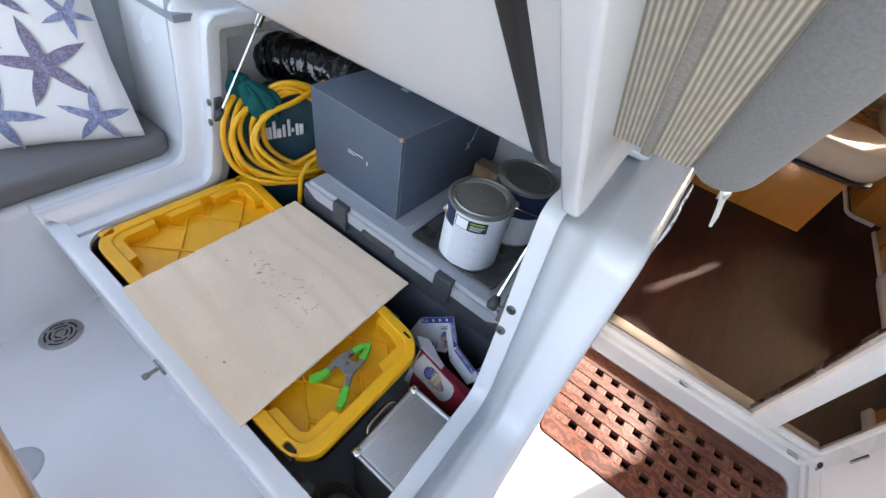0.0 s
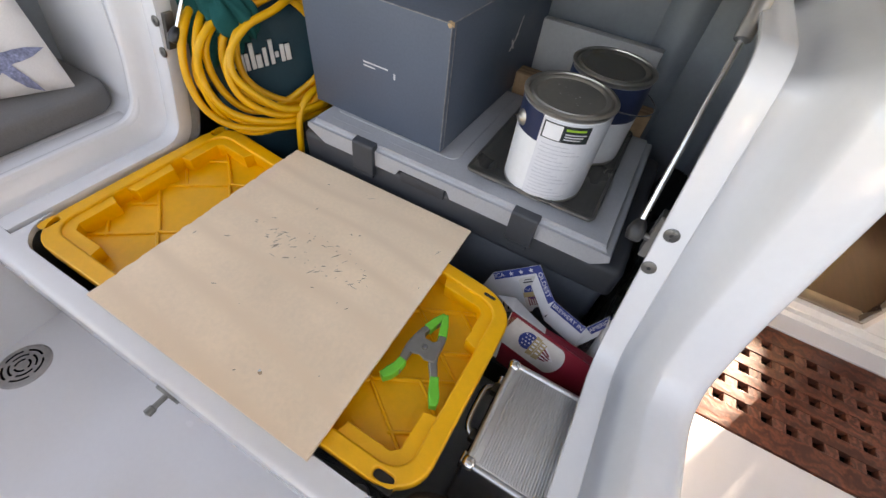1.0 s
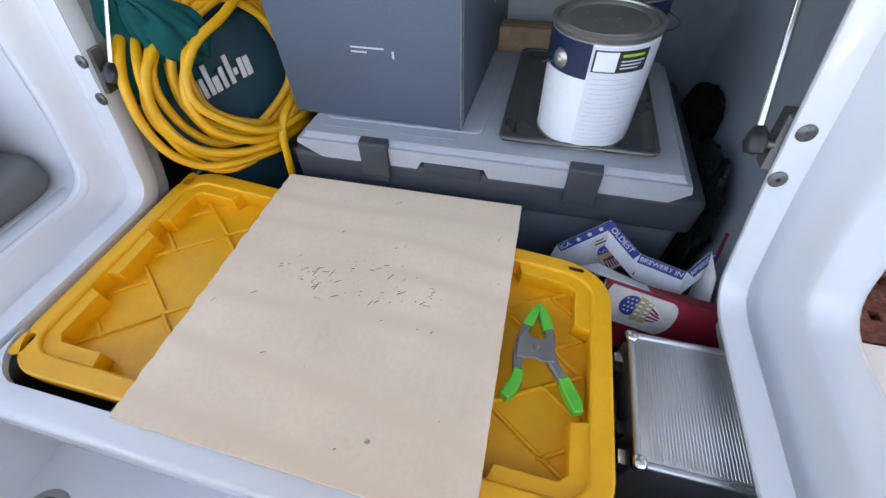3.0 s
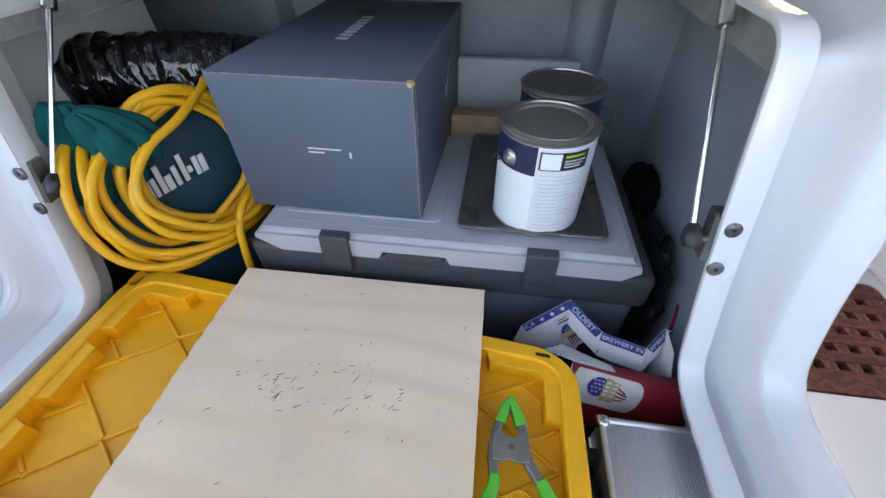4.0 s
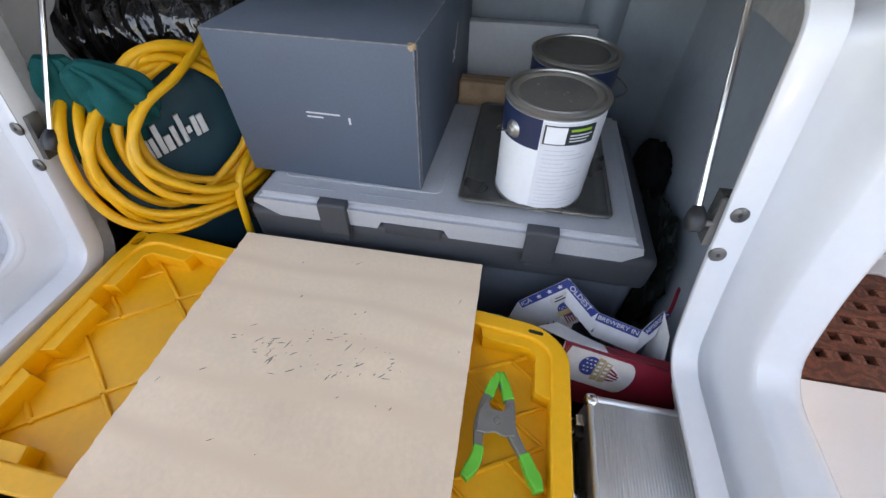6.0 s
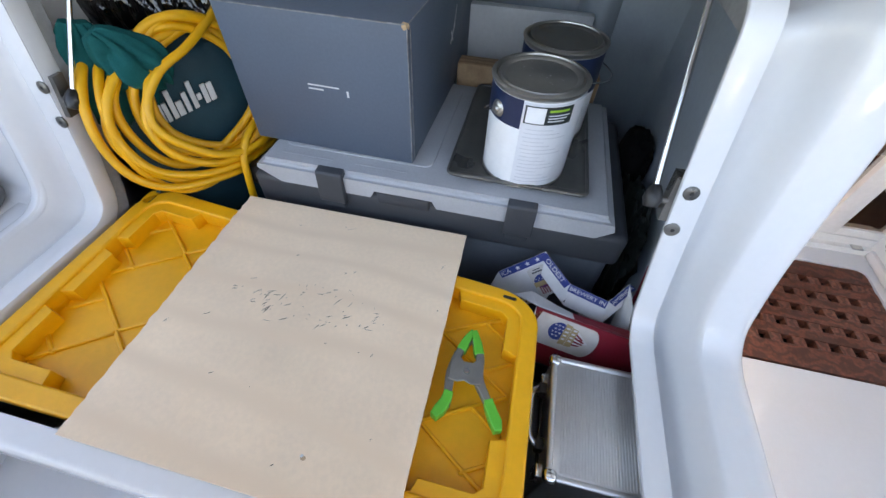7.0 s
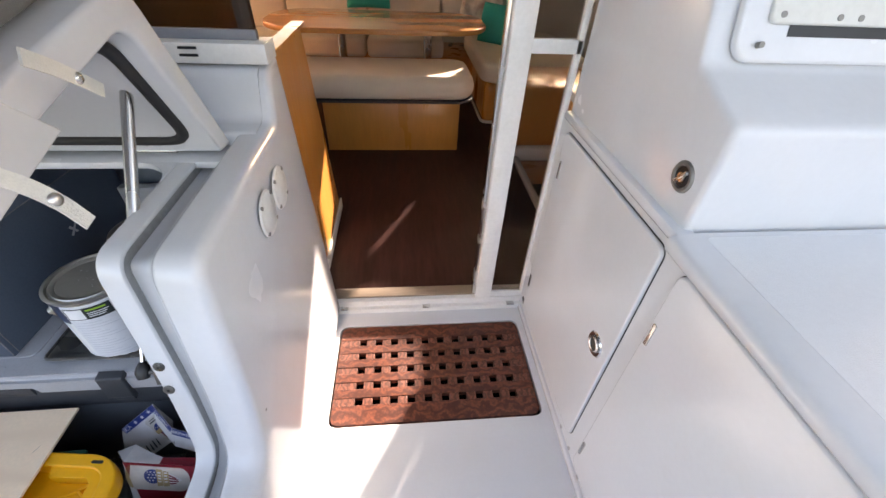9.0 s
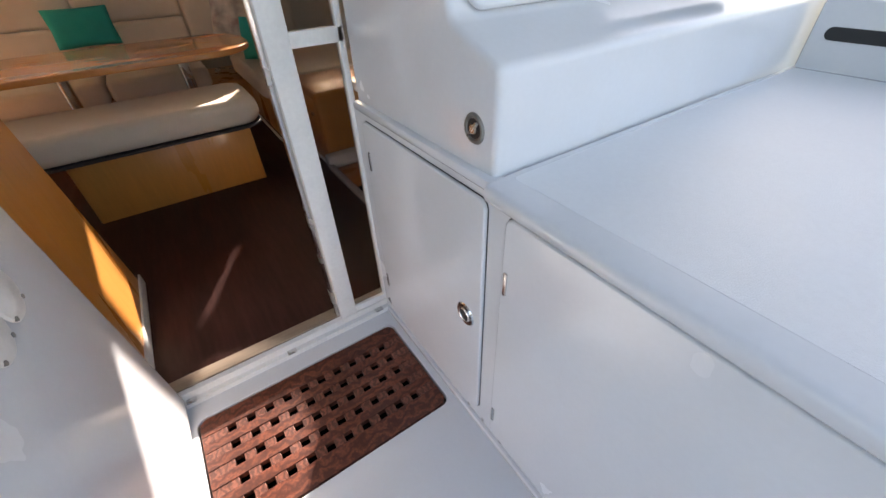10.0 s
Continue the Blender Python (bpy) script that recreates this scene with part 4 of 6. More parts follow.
# varnished table edge beside the camera's start
tb = thing("cockpit_table", "varnished wooden cockpit table leaf", "table")
part("tabletop", plate([round_rect(-1.30, -0.30, -1.60, -1.206, 0.03)], 0.674, 0.700, 0.006), CHERRYTOP, tb)
part("leg", bm_box(-0.86, -0.74, -1.55, -1.45, 0.0, 0.675, 0.008), WHITEAL, tb)

# ---- things in the locker ----
# storage tote
tote = thing("storage_tote", "dark green storage tote with a yellow ribbed lid in the locker", "storage tote")
TX0, TX1, TY0, TY1, TZ = -1.222, -0.345, -0.988, -0.520, 0.355


def tote_part(name, bm, material, parent, label=""):
    """The tub and its lid narrow towards the starboard end."""
    for v in bm.verts:
        v.co.y -= 0.095 * (v.co.x - TX0) / (TX1 - TX0) * (v.co.y - TY0) / (TY1 - TY0)
    return part(name, bm, material, parent, label)


bm = bmesh.new()
prev = None
for z, ins in ((0.004, 0.085), (0.02, 0.075), (0.285, 0.034), (0.295, 0.024), (0.303, 0.024)):
    ring = [bm.verts.new((x, y, z)) for x, y in round_rect(TX0 + ins, TX1 - ins, TY0 + ins, TY1 - ins, 0.05, 5)]
    if prev:
        for k in range(len(ring)):
            bm.faces.new((prev[k], prev[(k + 1) % len(ring)], ring[(k + 1) % len(ring)], ring[k]))
    else:
        bm.faces.new(list(reversed(ring)))
    prev = ring
bm.faces.new(prev)
tote_part("body", bm, TOTEGREEN, tote, "dark green plastic tub")


def ledge_opening(x0, x1, y0, y1, w, arm_long, arm_short, mid_long, mid_short):
    """The stepped edge of the lid's sunken panel: a ledge round each corner and some between them."""
    pts = []

    def run(ax, ay, bx, by, nx, ny, arm, mids):
        ln = math.hypot(bx - ax, by - ay)
        seq = [(w + 0.012, w), (arm, w), (arm + 0.007, 0.0)]
        for c, h in mids:
            seq += [(c - h - 0.007, 0.0), (c - h, w), (c + h, w), (c + h + 0.007, 0.0)]
        seq += [(ln - arm - 0.007, 0.0), (ln - arm, w), (ln - w - 0.012, w)]
        for d, o in seq:
            pts.append((ax + (bx - ax) * d / ln + nx * o, ay + (by - ay) * d / ln + ny * o))

    run(x0, y0, x1, y0, 0, 1, arm_long, mid_long)
    run(x1, y0, x1, y1, -1, 0, arm_short, [])
    run(x1, y1, x0, y1, 0, -1, arm_long, mid_long)
    run(x0, y1, x0, y0, 1, 0, arm_short, mid_short)
    return pts


OX0, OX1, OY0, OY1 = TX0 + 0.030, TX1 - 0.030, TY0 + 0.034, TY1 - 0.034      # where the lid falls away from its rim
LW = 0.024
_lx, _ly = OX1 - OX0, OY1 - OY0
_long = [(0.330, 0.045), (_lx - 0.330, 0.045)]
_short = [(_ly / 2, 0.046)]
_slots = [round_rect(x - (0.0165 if wide else 0.0085), x + (0.0165 if wide else 0.0085), y - (0.0085 if wide else 0.0165), y + (0.0085 if wide else 0.0165), 0.0075, 4)
          for x, y, wide in ((-1.207, -0.948, 0), (-1.205, -0.555, 0), (-0.398, -0.971, 1))]
lid_ = tote_part("lid", plate([round_rect(TX0, TX1, TY0, TY1, 0.075, 8), round_rect(OX0, OX1, OY0, OY1, 0.040, 6)] + _slots, TZ - 0.030, TZ, 0.004), YELLOW, tote, "yellow plastic lid with a sunken ribbed panel")
tote_part("ledge", plate([round_rect(OX0 - 0.006, OX1 + 0.006, OY0 - 0.006, OY1 + 0.006, 0.044, 6), ledge_opening(OX0 - 0.001, OX1 + 0.001, OY0 - 0.001, OY1 + 0.001, LW, 0.112, 0.112, _long, _short)], TZ - 0.042, TZ - 0.006, 0.0015), YELLOW, lid_)
tote_part("sunken_panel", bm_box(OX0 - 0.004, OX1 + 0.004, OY0 - 0.004, OY1 + 0.004, TZ - 0.050, TZ - 0.038), YELLOW, lid_)
tote_part("skirt", plate([round_rect(TX0 + 0.003, TX1 - 0.003, TY0 + 0.003, TY1 - 0.003, 0.072, 8), round_rect(TX0 + 0.009, TX1 - 0.009, TY0 + 0.009, TY1 - 0.009, 0.066, 8)], TZ - 0.040, TZ - 0.028), YELLOW, lid_)
# Black blocks under the slots put in the dark of a deep hole.
for x, y in ((-1.207, -0.948), (-1.205, -0.555), (-0.398, -0.971)):
    tote_part("slot_backing", bm_box(x - 0.018, x + 0.018, y - 0.018, y + 0.018, TZ - 0.0285, TZ - 0.012), BLACKPL, lid_)
# No hole here: a flat black inlay stands for the slot's shade.
tote_part("slot_plug", plate([round_rect(-0.4125, -0.3875, -0.5445, -0.5365, 0.0038, 4)], TZ - 0.004, TZ + 0.0006), BLACKPL, lid_)
pz = TZ - 0.0385


def rib(a, b):
    d = Vector((b[0] - a[0], b[1] - a[1]))
    m = pose(a[0], a[1], pz, 0, 0, math.degrees(math.atan2(d.y, d.x)))
    tote_part("rib", moved(bm_box(0, d.length, -0.0035, 0.0035, -0.002, 0.0060, 0.0018, 1), m), YELLOW, lid_)


# ribs weave like laths: long ones in one slant, short ones between them, in the other
for side_, ex in ((1, OX0), (-1, OX1)):
    for k in range(2):
        y = OY0 + 0.020 + 0.190 * k
        rib((ex + side_ * 0.006, y), (ex + side_ * 0.128, y + 0.095))
        rib((ex + side_ * 0.006, y + 0.110), (ex + side_ * 0.060, y + 0.152))
        rib((ex + side_ * 0.004, y + 0.188), (ex + side_ * 0.130, y + 0.100))
        rib((ex + side_ * 0.004, y + 0.070), (ex + side_ * 0.058, y + 0.032))
        rib((ex + side_ * 0.130, y + 0.100), (ex + side_ * 0.250, y + 0.190))
        rib((ex + side_ * 0.130, y + 0.095), (ex + side_ * 0.250, y + 0.005))

# plywood sheet
pw = thing("plywood_sheet", "scuffed birch plywood offcut lying on the yellow tote", "plywood")
pts = [(-0.988, -0.506), (-0.505, -0.502), (-0.496, -1.014), (-0.978, -1.010)]
edge = []
random.seed(4)
for k in range(4):
    a, b = Vector(pts[k]), Vector(pts[(k + 1) % 4])
    n = 60 if k in (1, 3) else 2
    for i in range(n):
        p = a.lerp(b, i / n)
        if k in (1, 3) and 0 < i:
            p = p + Vector((random.uniform(-0.0016, 0.0016) if k == 3 else random.uniform(-0.0005, 0.0005), 0))
        edge.append((p.x, p.y))
tilt = Matrix.Translation((0, -0.5, 0.3575)) @ Matrix.Rotation(-0.010, 4, "X") @ Matrix.Translation((0, 0.5, 0))
part("board", moved(plate([edge], 0.0, 0.0065, 0.0006), tilt), PLY, pw)
kn = part("knot", moved(bm_lathe([(0.0, 0.0006), (0.0016, 0.0005), (0.0024, 0.0)], 14), tilt @ pose(-0.642, -0.956, 0.0065)), FOAMWHITE, pw, "small chipped knot")
part("knot_ring", moved(plate([round_rect(-0.0028, 0.0045, -0.0028, 0.0025, 0.0024)], 0.0, 0.0003), tilt @ pose(-0.640, -0.958, 0.0065)), mat("knot_brown", (0.42, 0.28, 0.17), 0.8, var=0.3, scale=90), kn)
SCUFF = mat("dark_scuff", (0.10, 0.075, 0.06), 0.9, var=0.4, scale=120)
random.seed(11)
for k in range(90):
    if k < 70:
        ang = random.uniform(0, 2 * math.pi)
        x, y = -0.735 + 0.105 * math.cos(ang) + random.gauss(0, 0.022), -0.735 + 0.030 * math.sin(ang) + random.gauss(0, 0.010)
    else:
        x, y = random.uniform(-0.96, -0.52), random.uniform(-0.98, -0.53)
    w, h = random.choice((0.0012, 0.002, 0.003, 0.005, 0.008)) * random.uniform(0.7, 1.2), random.uniform(0.0003, 0.0008)
    part("scuff", moved(plate([[(-w, 0), (-w * 0.3, h), (w * 0.6, h * 0.6), (w, 0), (w * 0.2, -h), (-w * 0.5, -h * 0.8)]], 0, 0.0002), tilt @ pose(x, y, 0.0066, 0, 0, random.uniform(0, 75))), SCUFF, pw, "", 0)

# spring clamp
cl = thing("spring_clamp", "grey spring clamp with green tips and grips on the yellow lid", "clamp")
cz = TZ - 0.014


def clamp_arm(pts_, widths, z0, z1):
    """A flat bent bar with rounded edges."""
    p = smooth_path([(x, y, 0) for x, y in pts_], 5)
    left, right = [], []
    for k, c in enumerate(p):
        d = (p[min(k + 1, len(p) - 1)] - p[max(k - 1, 0)]).normalized()
        f = k / (len(p) - 1) * (len(widths) - 1)
        i = min(int(f), len(widths) - 2)
        w = widths[i] + (widths[i + 1] - widths[i]) * (f - i)
        left.append((c.x - d.y * w, c.y + d.x * w))
        right.append((c.x + d.y * w, c.y - d.x * w))
    return plate([left + right[::-1]], cz + z0, cz + z1, 0.0022)


part("arm", clamp_arm([(-0.447, -0.722), (-0.433, -0.750), (-0.430, -0.785), (-0.414, -0.812), (-0.400, -0.834)], [0.005, 0.0065, 0.008, 0.0065, 0.0055], -0.002, 0.012), CLAMPGREY, cl)
part("arm", clamp_arm([(-0.456, -0.722), (-0.469, -0.750), (-0.474, -0.785), (-0.473, -0.812), (-0.470, -0.837)], [0.005, 0.0065, 0.008, 0.0065, 0.0055], -0.006, 0.010), CLAMPGREY, cl)
part("bridge", plate([[(-0.477, -0.799), (-0.462, -0.800), (-0.452, -0.796), (-0.440, -0.800), (-0.424, -0.797), (-0.424, -0.772), (-0.432, -0.752), (-0.443, -0.765), (-0.458, -0.765), (-0.469, -0.752), (-0.478, -0.772)]], cz + 0.010, cz + 0.0145, 0.0015), CLAMPGREY, cl, "pressed steel bridge")
part("pivot", moved(bm_lathe([(0.0, 0.004), (0.004, 0.0035), (0.0055, 0.0)], 16), pose(-0.450, -0.781, cz + 0.0145)), STEEL, cl)
part("jaw_tip", clamp_arm([(-0.452, -0.705), (-0.460, -0.724), (-0.466, -0.744)], [0.0045, 0.0072, 0.0078], -0.007, 0.012), GREENPL, cl, "green vinyl jaw")
part("jaw_tip", clamp_arm([(-0.4505, -0.705), (-0.442, -0.726), (-0.435, -0.746)], [0.0045, 0.0072, 0.0078], -0.005, 0.0135), GREENPL, cl, "green vinyl jaw")
part("grip", clamp_arm([(-0.410, -0.816), (-0.402, -0.832), (-0.394, -0.845), (-0.389, -0.858)], [0.0070, 0.0080, 0.0088, 0.0058], -0.005, 0.0155), GREENPL, cl, "green vinyl grip")
part("grip", clamp_arm([(-0.471, -0.816), (-0.473, -0.832), (-0.479, -0.846), (-0.486, -0.858)], [0.0070, 0.0080, 0.0088, 0.0058], -0.008, 0.0135), GREENPL, cl, "green vinyl grip")

# cooler
co = thing("cooler", "large grey portable cooler with dark latches in the locker", "cooler")
part("body", bm_box(-0.962, -0.205, -0.466, -0.055, 0.004, 0.350, 0.02, 3), COOLMID, co)
part("collar", bm_box(-0.985, -0.196, -0.480, -0.045, 0.326, 0.408, 0.014, 3), COOLDK, co, "dark grey collar")
_lt = [(-0.955, 0.452), (-0.240, 0.452), (-0.232, 0.425), (-0.262, 0.402), (-0.575, 0.402), (-0.585, 0.420), (-0.705, 0.420), (-0.715, 0.402), (-0.915, 0.402), (-0.962, 0.430)]
lidc = bm_profile([(x, z) for x, z in _lt], 0.482, 0.046)
lidc = moved(lidc, Matrix(((0, 1, 0, 0), (-1, 0, 0, 0), (0, 0, 1, 0), (0, 0, 0, 1))))
bmesh.ops.bevel(lidc, geom=[e for e in lidc.edges if abs(e.verts[0].co.z - 0.452) < 1e-4 and abs(e.verts[1].co.z - 0.452) < 1e-4], offset=0.012, segments=3, affect="EDGES")
cl_ = part("lid", lidc, COOLLT, co, "light grey lid")
part("lid_deck", plate([round_rect(-0.925, -0.600, -0.420, -0.075, 0.02)], 0.451, 0.4545, 0.001), COOLLT, cl_)
part("handle_recess", bm_box(-0.700, -0.590, -0.4835, -0.470, 0.392, 0.4185, 0.002), COOLDK, cl_, "dark handle recess")
for x in (-0.797, -0.408):
    lt = part("latch", bm_profile(round_line([(-0.470, 0.4545), (-0.490, 0.452), (-0.494, 0.380), (-0.482, 0.372)], 0.006, 3) + [(-0.476, 0.38), (-0.470, 0.44)], x - 0.028, x + 0.028, 0.002), COOLDK, co, "dark grey latch")
    part("catch", bm_box(x - 0.022, x + 0.022, -0.4875, -0.478, 0.362, 0.376, 0.002), COOLDK, lt)
for x in (-0.86, -0.70):
    part("lid_seam", bm_box(x - 0.055, x + 0.055, -0.447, -0.4435, 0.4523, 0.4532, 0.0004), COOLLT, cl_)
part("end_handle", bm_box(-1.03, -0.97, -0.455, -0.36, 0.345, 0.395, 0.016, 3), BLACKPL, co, "black moulded handle")

# steel tray
tr = thing("steel_tray", "scratched stainless steel tray on the cooler", "tray")
bm = bmesh.new()
prev = None
for ins, z in ((0.024, 0.4546), (0.016, 0.4560), (0.003, 0.4620), (0.003, 0.4650), (0.012, 0.4650), (0.018, 0.4595), (0.026, 0.4568)):
    ring = [bm.verts.new((x, y, z)) for x, y in round_rect(-0.566 + ins, -0.292 - ins, -0.440 + ins, -0.066 - ins, 0.012, 3)]
    if prev:
        for k in range(len(ring)):
            bm.faces.new((prev[k], prev[(k + 1) % len(ring)], ring[(k + 1) % len(ring)], ring[k]))
    else:
        bm.faces.new(list(reversed(ring)))
    prev = ring
bm.faces.new(prev)
bmesh.ops.recalc_face_normals(bm, faces=bm.faces)
part("pan", bm, STEELDULL, tr)
_rim = [(x, y, 0.4640) for x, y in round_rect(-0.564, -0.294, -0.438, -0.068, 0.012, 3)]
part("rim", bm_tube(_rim + [_rim[0]], 0.0040, 8, False), STEELDULL, tr, "rolled steel rim")


def arc_label(r, a0, a1, z0, z1, n=24, thick=0.0005):
    bm = bmesh.new()
    prev = None
    for i in range(n + 1):
        a = radians(a0 + (a1 - a0) * i / n)
        q = [bm.verts.new((rr * math.cos(a), rr * math.sin(a), z)) for rr, z in ((r, z0), (r + thick, z0), (r + thick, z1), (r, z1))]
        if prev:
            for k in range(4):
                bm.faces.new((prev[k], prev[(k + 1) % 4], q[(k + 1) % 4], q[k]))
        else:
            bm.faces.new(q)
        prev = q
    bm.faces.new(list(reversed(prev)))
    bmesh.ops.recalc_face_normals(bm, faces=bm.faces)
    return bm


def paint_can(x, y, turn, lidmat, label, old):
    t = thing("paint_can", label, "paint can", "paint cans", pose(x, y, 0.4575, 0, 0, turn))
    R, H = 0.0815, 0.188
    part("drum", bm_lathe([(0.0, 0.0015), (R - 0.004, 0.0015), (R - 0.004, 0.0), (R + 0.0005, 0.0), (R + 0.0005, 0.004), (R - 0.001, 0.006), (R - 0.001, H - 0.010), (R + 0.0025, H - 0.006),
                           (R + 0.0035, H - 0.002), (R + 0.001, H), (R - 0.004, H), (R - 0.006, H - 0.006), (0.0, H - 0.0065)], 56), TIN, t, "tinplate drum")
    part("lid", bm_lathe([(0.0, H - 0.004), (R - 0.020, H - 0.0042), (R - 0.0175, H - 0.0015), (R - 0.011, H - 0.0005), (R - 0.0085, H - 0.0035), (R - 0.0065, H - 0.0055)], 56), lidmat, t, "press-in metal lid")
    part("label", arc_label(R - 0.001, 0, 359.6, 0.006, H - 0.012, 72, 0.0006), LABELWHITE, t, "white paper label")
    part("label_band", arc_label(R - 0.0003, 42 if not old else -70, 291, H * 0.66 if not old else H * 0.55, H - 0.012, 60, 0.0006), LABELNAVY, t, "navy blue band")
    if not old:
        part("label_panel", arc_label(R + 0.0001, -68, 40, 0.012, H - 0.014, 24, 0.0006), LABELPALE, t, "pale printed panel")
        sg = part("info_box", arc_label(R + 0.0008, -66, -8, H - 0.050, H - 0.018, 20, 0.0004), LABELBLACK, t, "black information box")
        part("code_patch", arc_label(R + 0.0012, -64, -42, H - 0.048, H - 0.020, 10, 0.0004), LABELWHITE, sg)
        part("heading", arc_label(R + 0.0013, -38, -14, H - 0.027, H - 0.023, 8, 0.0003), LIME, sg)
        for k in range(3):
            part("print_line", arc_label(R + 0.0013, -38, -12 - 3 * k, H - 0.034 - 0.005 * k, H - 0.032 - 0.005 * k, 8, 0.0003), LABELPALE, sg)
        for k in range(15):
            part("print_line", arc_label(R + 0.0008, -64 + (k * 7 % 3), -10 - (k * 5 % 4) * 9, 0.018 + 0.0078 * k, 0.0192 + 0.0078 * k, 10, 0.0003), PRINTGREY, t)
    for a in (-104, 76):
        m = frame_of((R * math.cos(radians(a)), R * math.sin(radians(a)), H - 0.045), (0, 0, 1), (math.cos(radians(a)), math.sin(radians(a)), 0))
        part("ear", moved(bm_lathe([(0.0, 0.010), (0.006, 0.009), (0.008, 0.005), (0.013, 0.003), (0.015, 0.0)], 24), m), TIN, t, "metal bail ear")
    ax = Vector((math.cos(radians(-104)), math.sin(radians(-104)), 0))
    bx = Vector((-ax.y, ax.x, 0)) * (-1 if not old else 1)
    arc = []
    for i in range(25):
        f = math.pi * i / 24
        arc.append(ax * (R + 0.008) * math.cos(f) + bx * (R + 0.010 if not old else R + 0.028) * math.sin(f) + Vector((0, 0, H - 0.045 - (0.05 if not old else 0.02) * math.sin(f))))
    part("bail_wire", bm_tube(arc, 0.0014, 8), STEEL, t, "thin wire bail")
    random.seed(3 if old else 8)
    for k in range(14):
        a, rr = random.uniform(0, 6.28), random.uniform(0.0, R - 0.022)
        s = random.uniform(0.0006, 0.0018)
        part("paint_drip", moved(bm_lathe([(0.0, s * 0.3), (s, 0.0)], 8), pose(rr * math.cos(a), rr * math.sin(a), H - 0.0040)), LABELWHITE if not old else mat("old_paint", (0.32, 0.25, 0.12), 0.6), t)
    return t


paint_can(-0.423, -0.359, -35, TIN, "gallon paint can with white and navy label on the steel tray", False)
paint_can(-0.386, -0.185, 24, TINOLD, "gallon paint can with a stained dark lid behind the other", True)

# carton
bx = thing("cardboard_box", "slate blue cardboard shipping box on the cooler", "box", "", pose(-0.808, -0.140, 0.4555, 0, 0, -1.4))
BW, BD, BH = 0.348, 0.55, 0.262
part("carton", bm_box(-BW / 2, BW / 2, -BD / 2, BD / 2, 0, BH, 0.0022, 2), CARD, bx)
random.seed(5)
for x, y0, y1, z in ((-BW / 2, -BD / 2, BD / 2, BH), (BW / 2, -BD / 2, BD / 2, BH)):
    part("worn_edge", bm_tube([(x * 0.9965, y0 + 0.004, z - 0.0012), (x * 0.9965, y1 - 0.004, z - 0.0012)], 0.0011, 6), CARDEDGE, bx)
part("worn_edge", bm_tube([(-BW / 2 + 0.004, -BD / 2 + 0.0008, BH - 0.0012), (BW / 2 - 0.004, -BD / 2 + 0.0008, BH - 0.0012)], 0.0013, 6), CARDEDGE, bx)
part("worn_edge", bm_tube([(BW / 2 - 0.001, -BD / 2 + 0.001, 0.004), (BW / 2 - 0.0005, -BD / 2 + 0.001, BH * 0.5), (BW / 2 - 0.001, -BD / 2 + 0.001, BH - 0.004)], 0.0014, 6), CARDEDGE, bx)
part("torn_corner", moved(bm_lump(0.006, 0.005, 0.005, 0.5, 2, 2), pose(BW / 2 - 0.004, -BD / 2 + 0.003, BH - 0.0035)), KRAFT, bx, "frayed cardboard corner")
part("flap_seam", bm_box(BW / 2 - 0.0003, BW / 2 + 0.0014, -BD / 2 + 0.012, -BD / 2 + 0.0135, 0.002, BH - 0.004), CARDEDGE, bx)
# printed marks as plain bars
for k in range(8):
    part("mark", bm_box(-0.0125, 0.0125, 0, 0.0150, BH, BH + 0.0003), SILVERINK, bx, "plain silver printed bar", 0).location = (-0.012 + 0.0, -0.075 + k * 0.0235, 0)
for k, (w, z) in enumerate(((0.062, 0.1375), (0.030, 0.1300))):
    part("mark", bm_box(-0.024, -0.024 + w, -BD / 2 - 0.0004, -BD / 2, z, z + 0.0028), SILVERINK, bx, "plain silver printed bar", 0)
part("mark", bm_box(0.052, 0.056, -BD / 2 - 0.0004, -BD / 2, 0.124, 0.136), SILVERINK, bx, "plain silver printed bar", 0)
for pts_ in (((-0.022, -0.012), (-0.016, -0.016), (0.022, 0.016), (0.016, 0.018)), ((-0.018, 0.010), (-0.010, 0.012), (0.006, -0.014), (-0.002, -0.014)), ((0.006, 0.012), (0.030, 0.052), (0.033, 0.052), (0.012, 0.012))):
    part("mark", moved(plate([list(pts_)], 0, 0.0004), frame_of((BW / 2, 0.045, 0.135), (0, 0, 1), (1, 0, 0))), SILVERINK, bx, "plain silver printed shape", 0)
part("hand_slot", bm_box(-0.055, -0.005, 0.115, 0.165, BH, BH + 0.0004), LABELBLACK, bx, "dark torn hand hole")

# aluminium case
ac = thing("aluminium_case", "ribbed aluminium carrying case standing beside the tote", "case")
AX0, AX1, AY0, AY1, AZ1 = -0.311, -0.1285, -0.895, -0.696, 0.316
part("body", bm_box(AX0 + 0.003, AX1, AY0 + 0.003, AY1 - 0.003, 0.004, AZ1 - 0.004, 0.006), ALU, ac)
n = 36
for k in range(n):
    x = AX0 + 0.022 + (AX1 - AX0 - 0.03) * k / (n - 1)
    part("rib", bm_box(x - 0.0015, x + 0.0015, AY0 + 0.014, AY1 - 0.014, AZ1 - 0.0045, AZ1 - 0.0030, 0.0007, 1), ALU, ac)
for a, b in (((AX0, AY0), (AX0, AY1)), ((AX0, AY0), (AX1, AY0)), ((AX0, AY1), (AX1, AY1))):
    part("edge_rail", bm_tube([(a[0] + 0.006, a[1] + (0.006 if a[1] == AY0 else -0.006), AZ1 - 0.006), (b[0] + (0.006 if b[0] == AX0 else 0), b[1] + (0.006 if b[1] == AY0 else -0.006), AZ1 - 0.006)], 0.0055, 12), ALU, ac, "rounded aluminium rail")
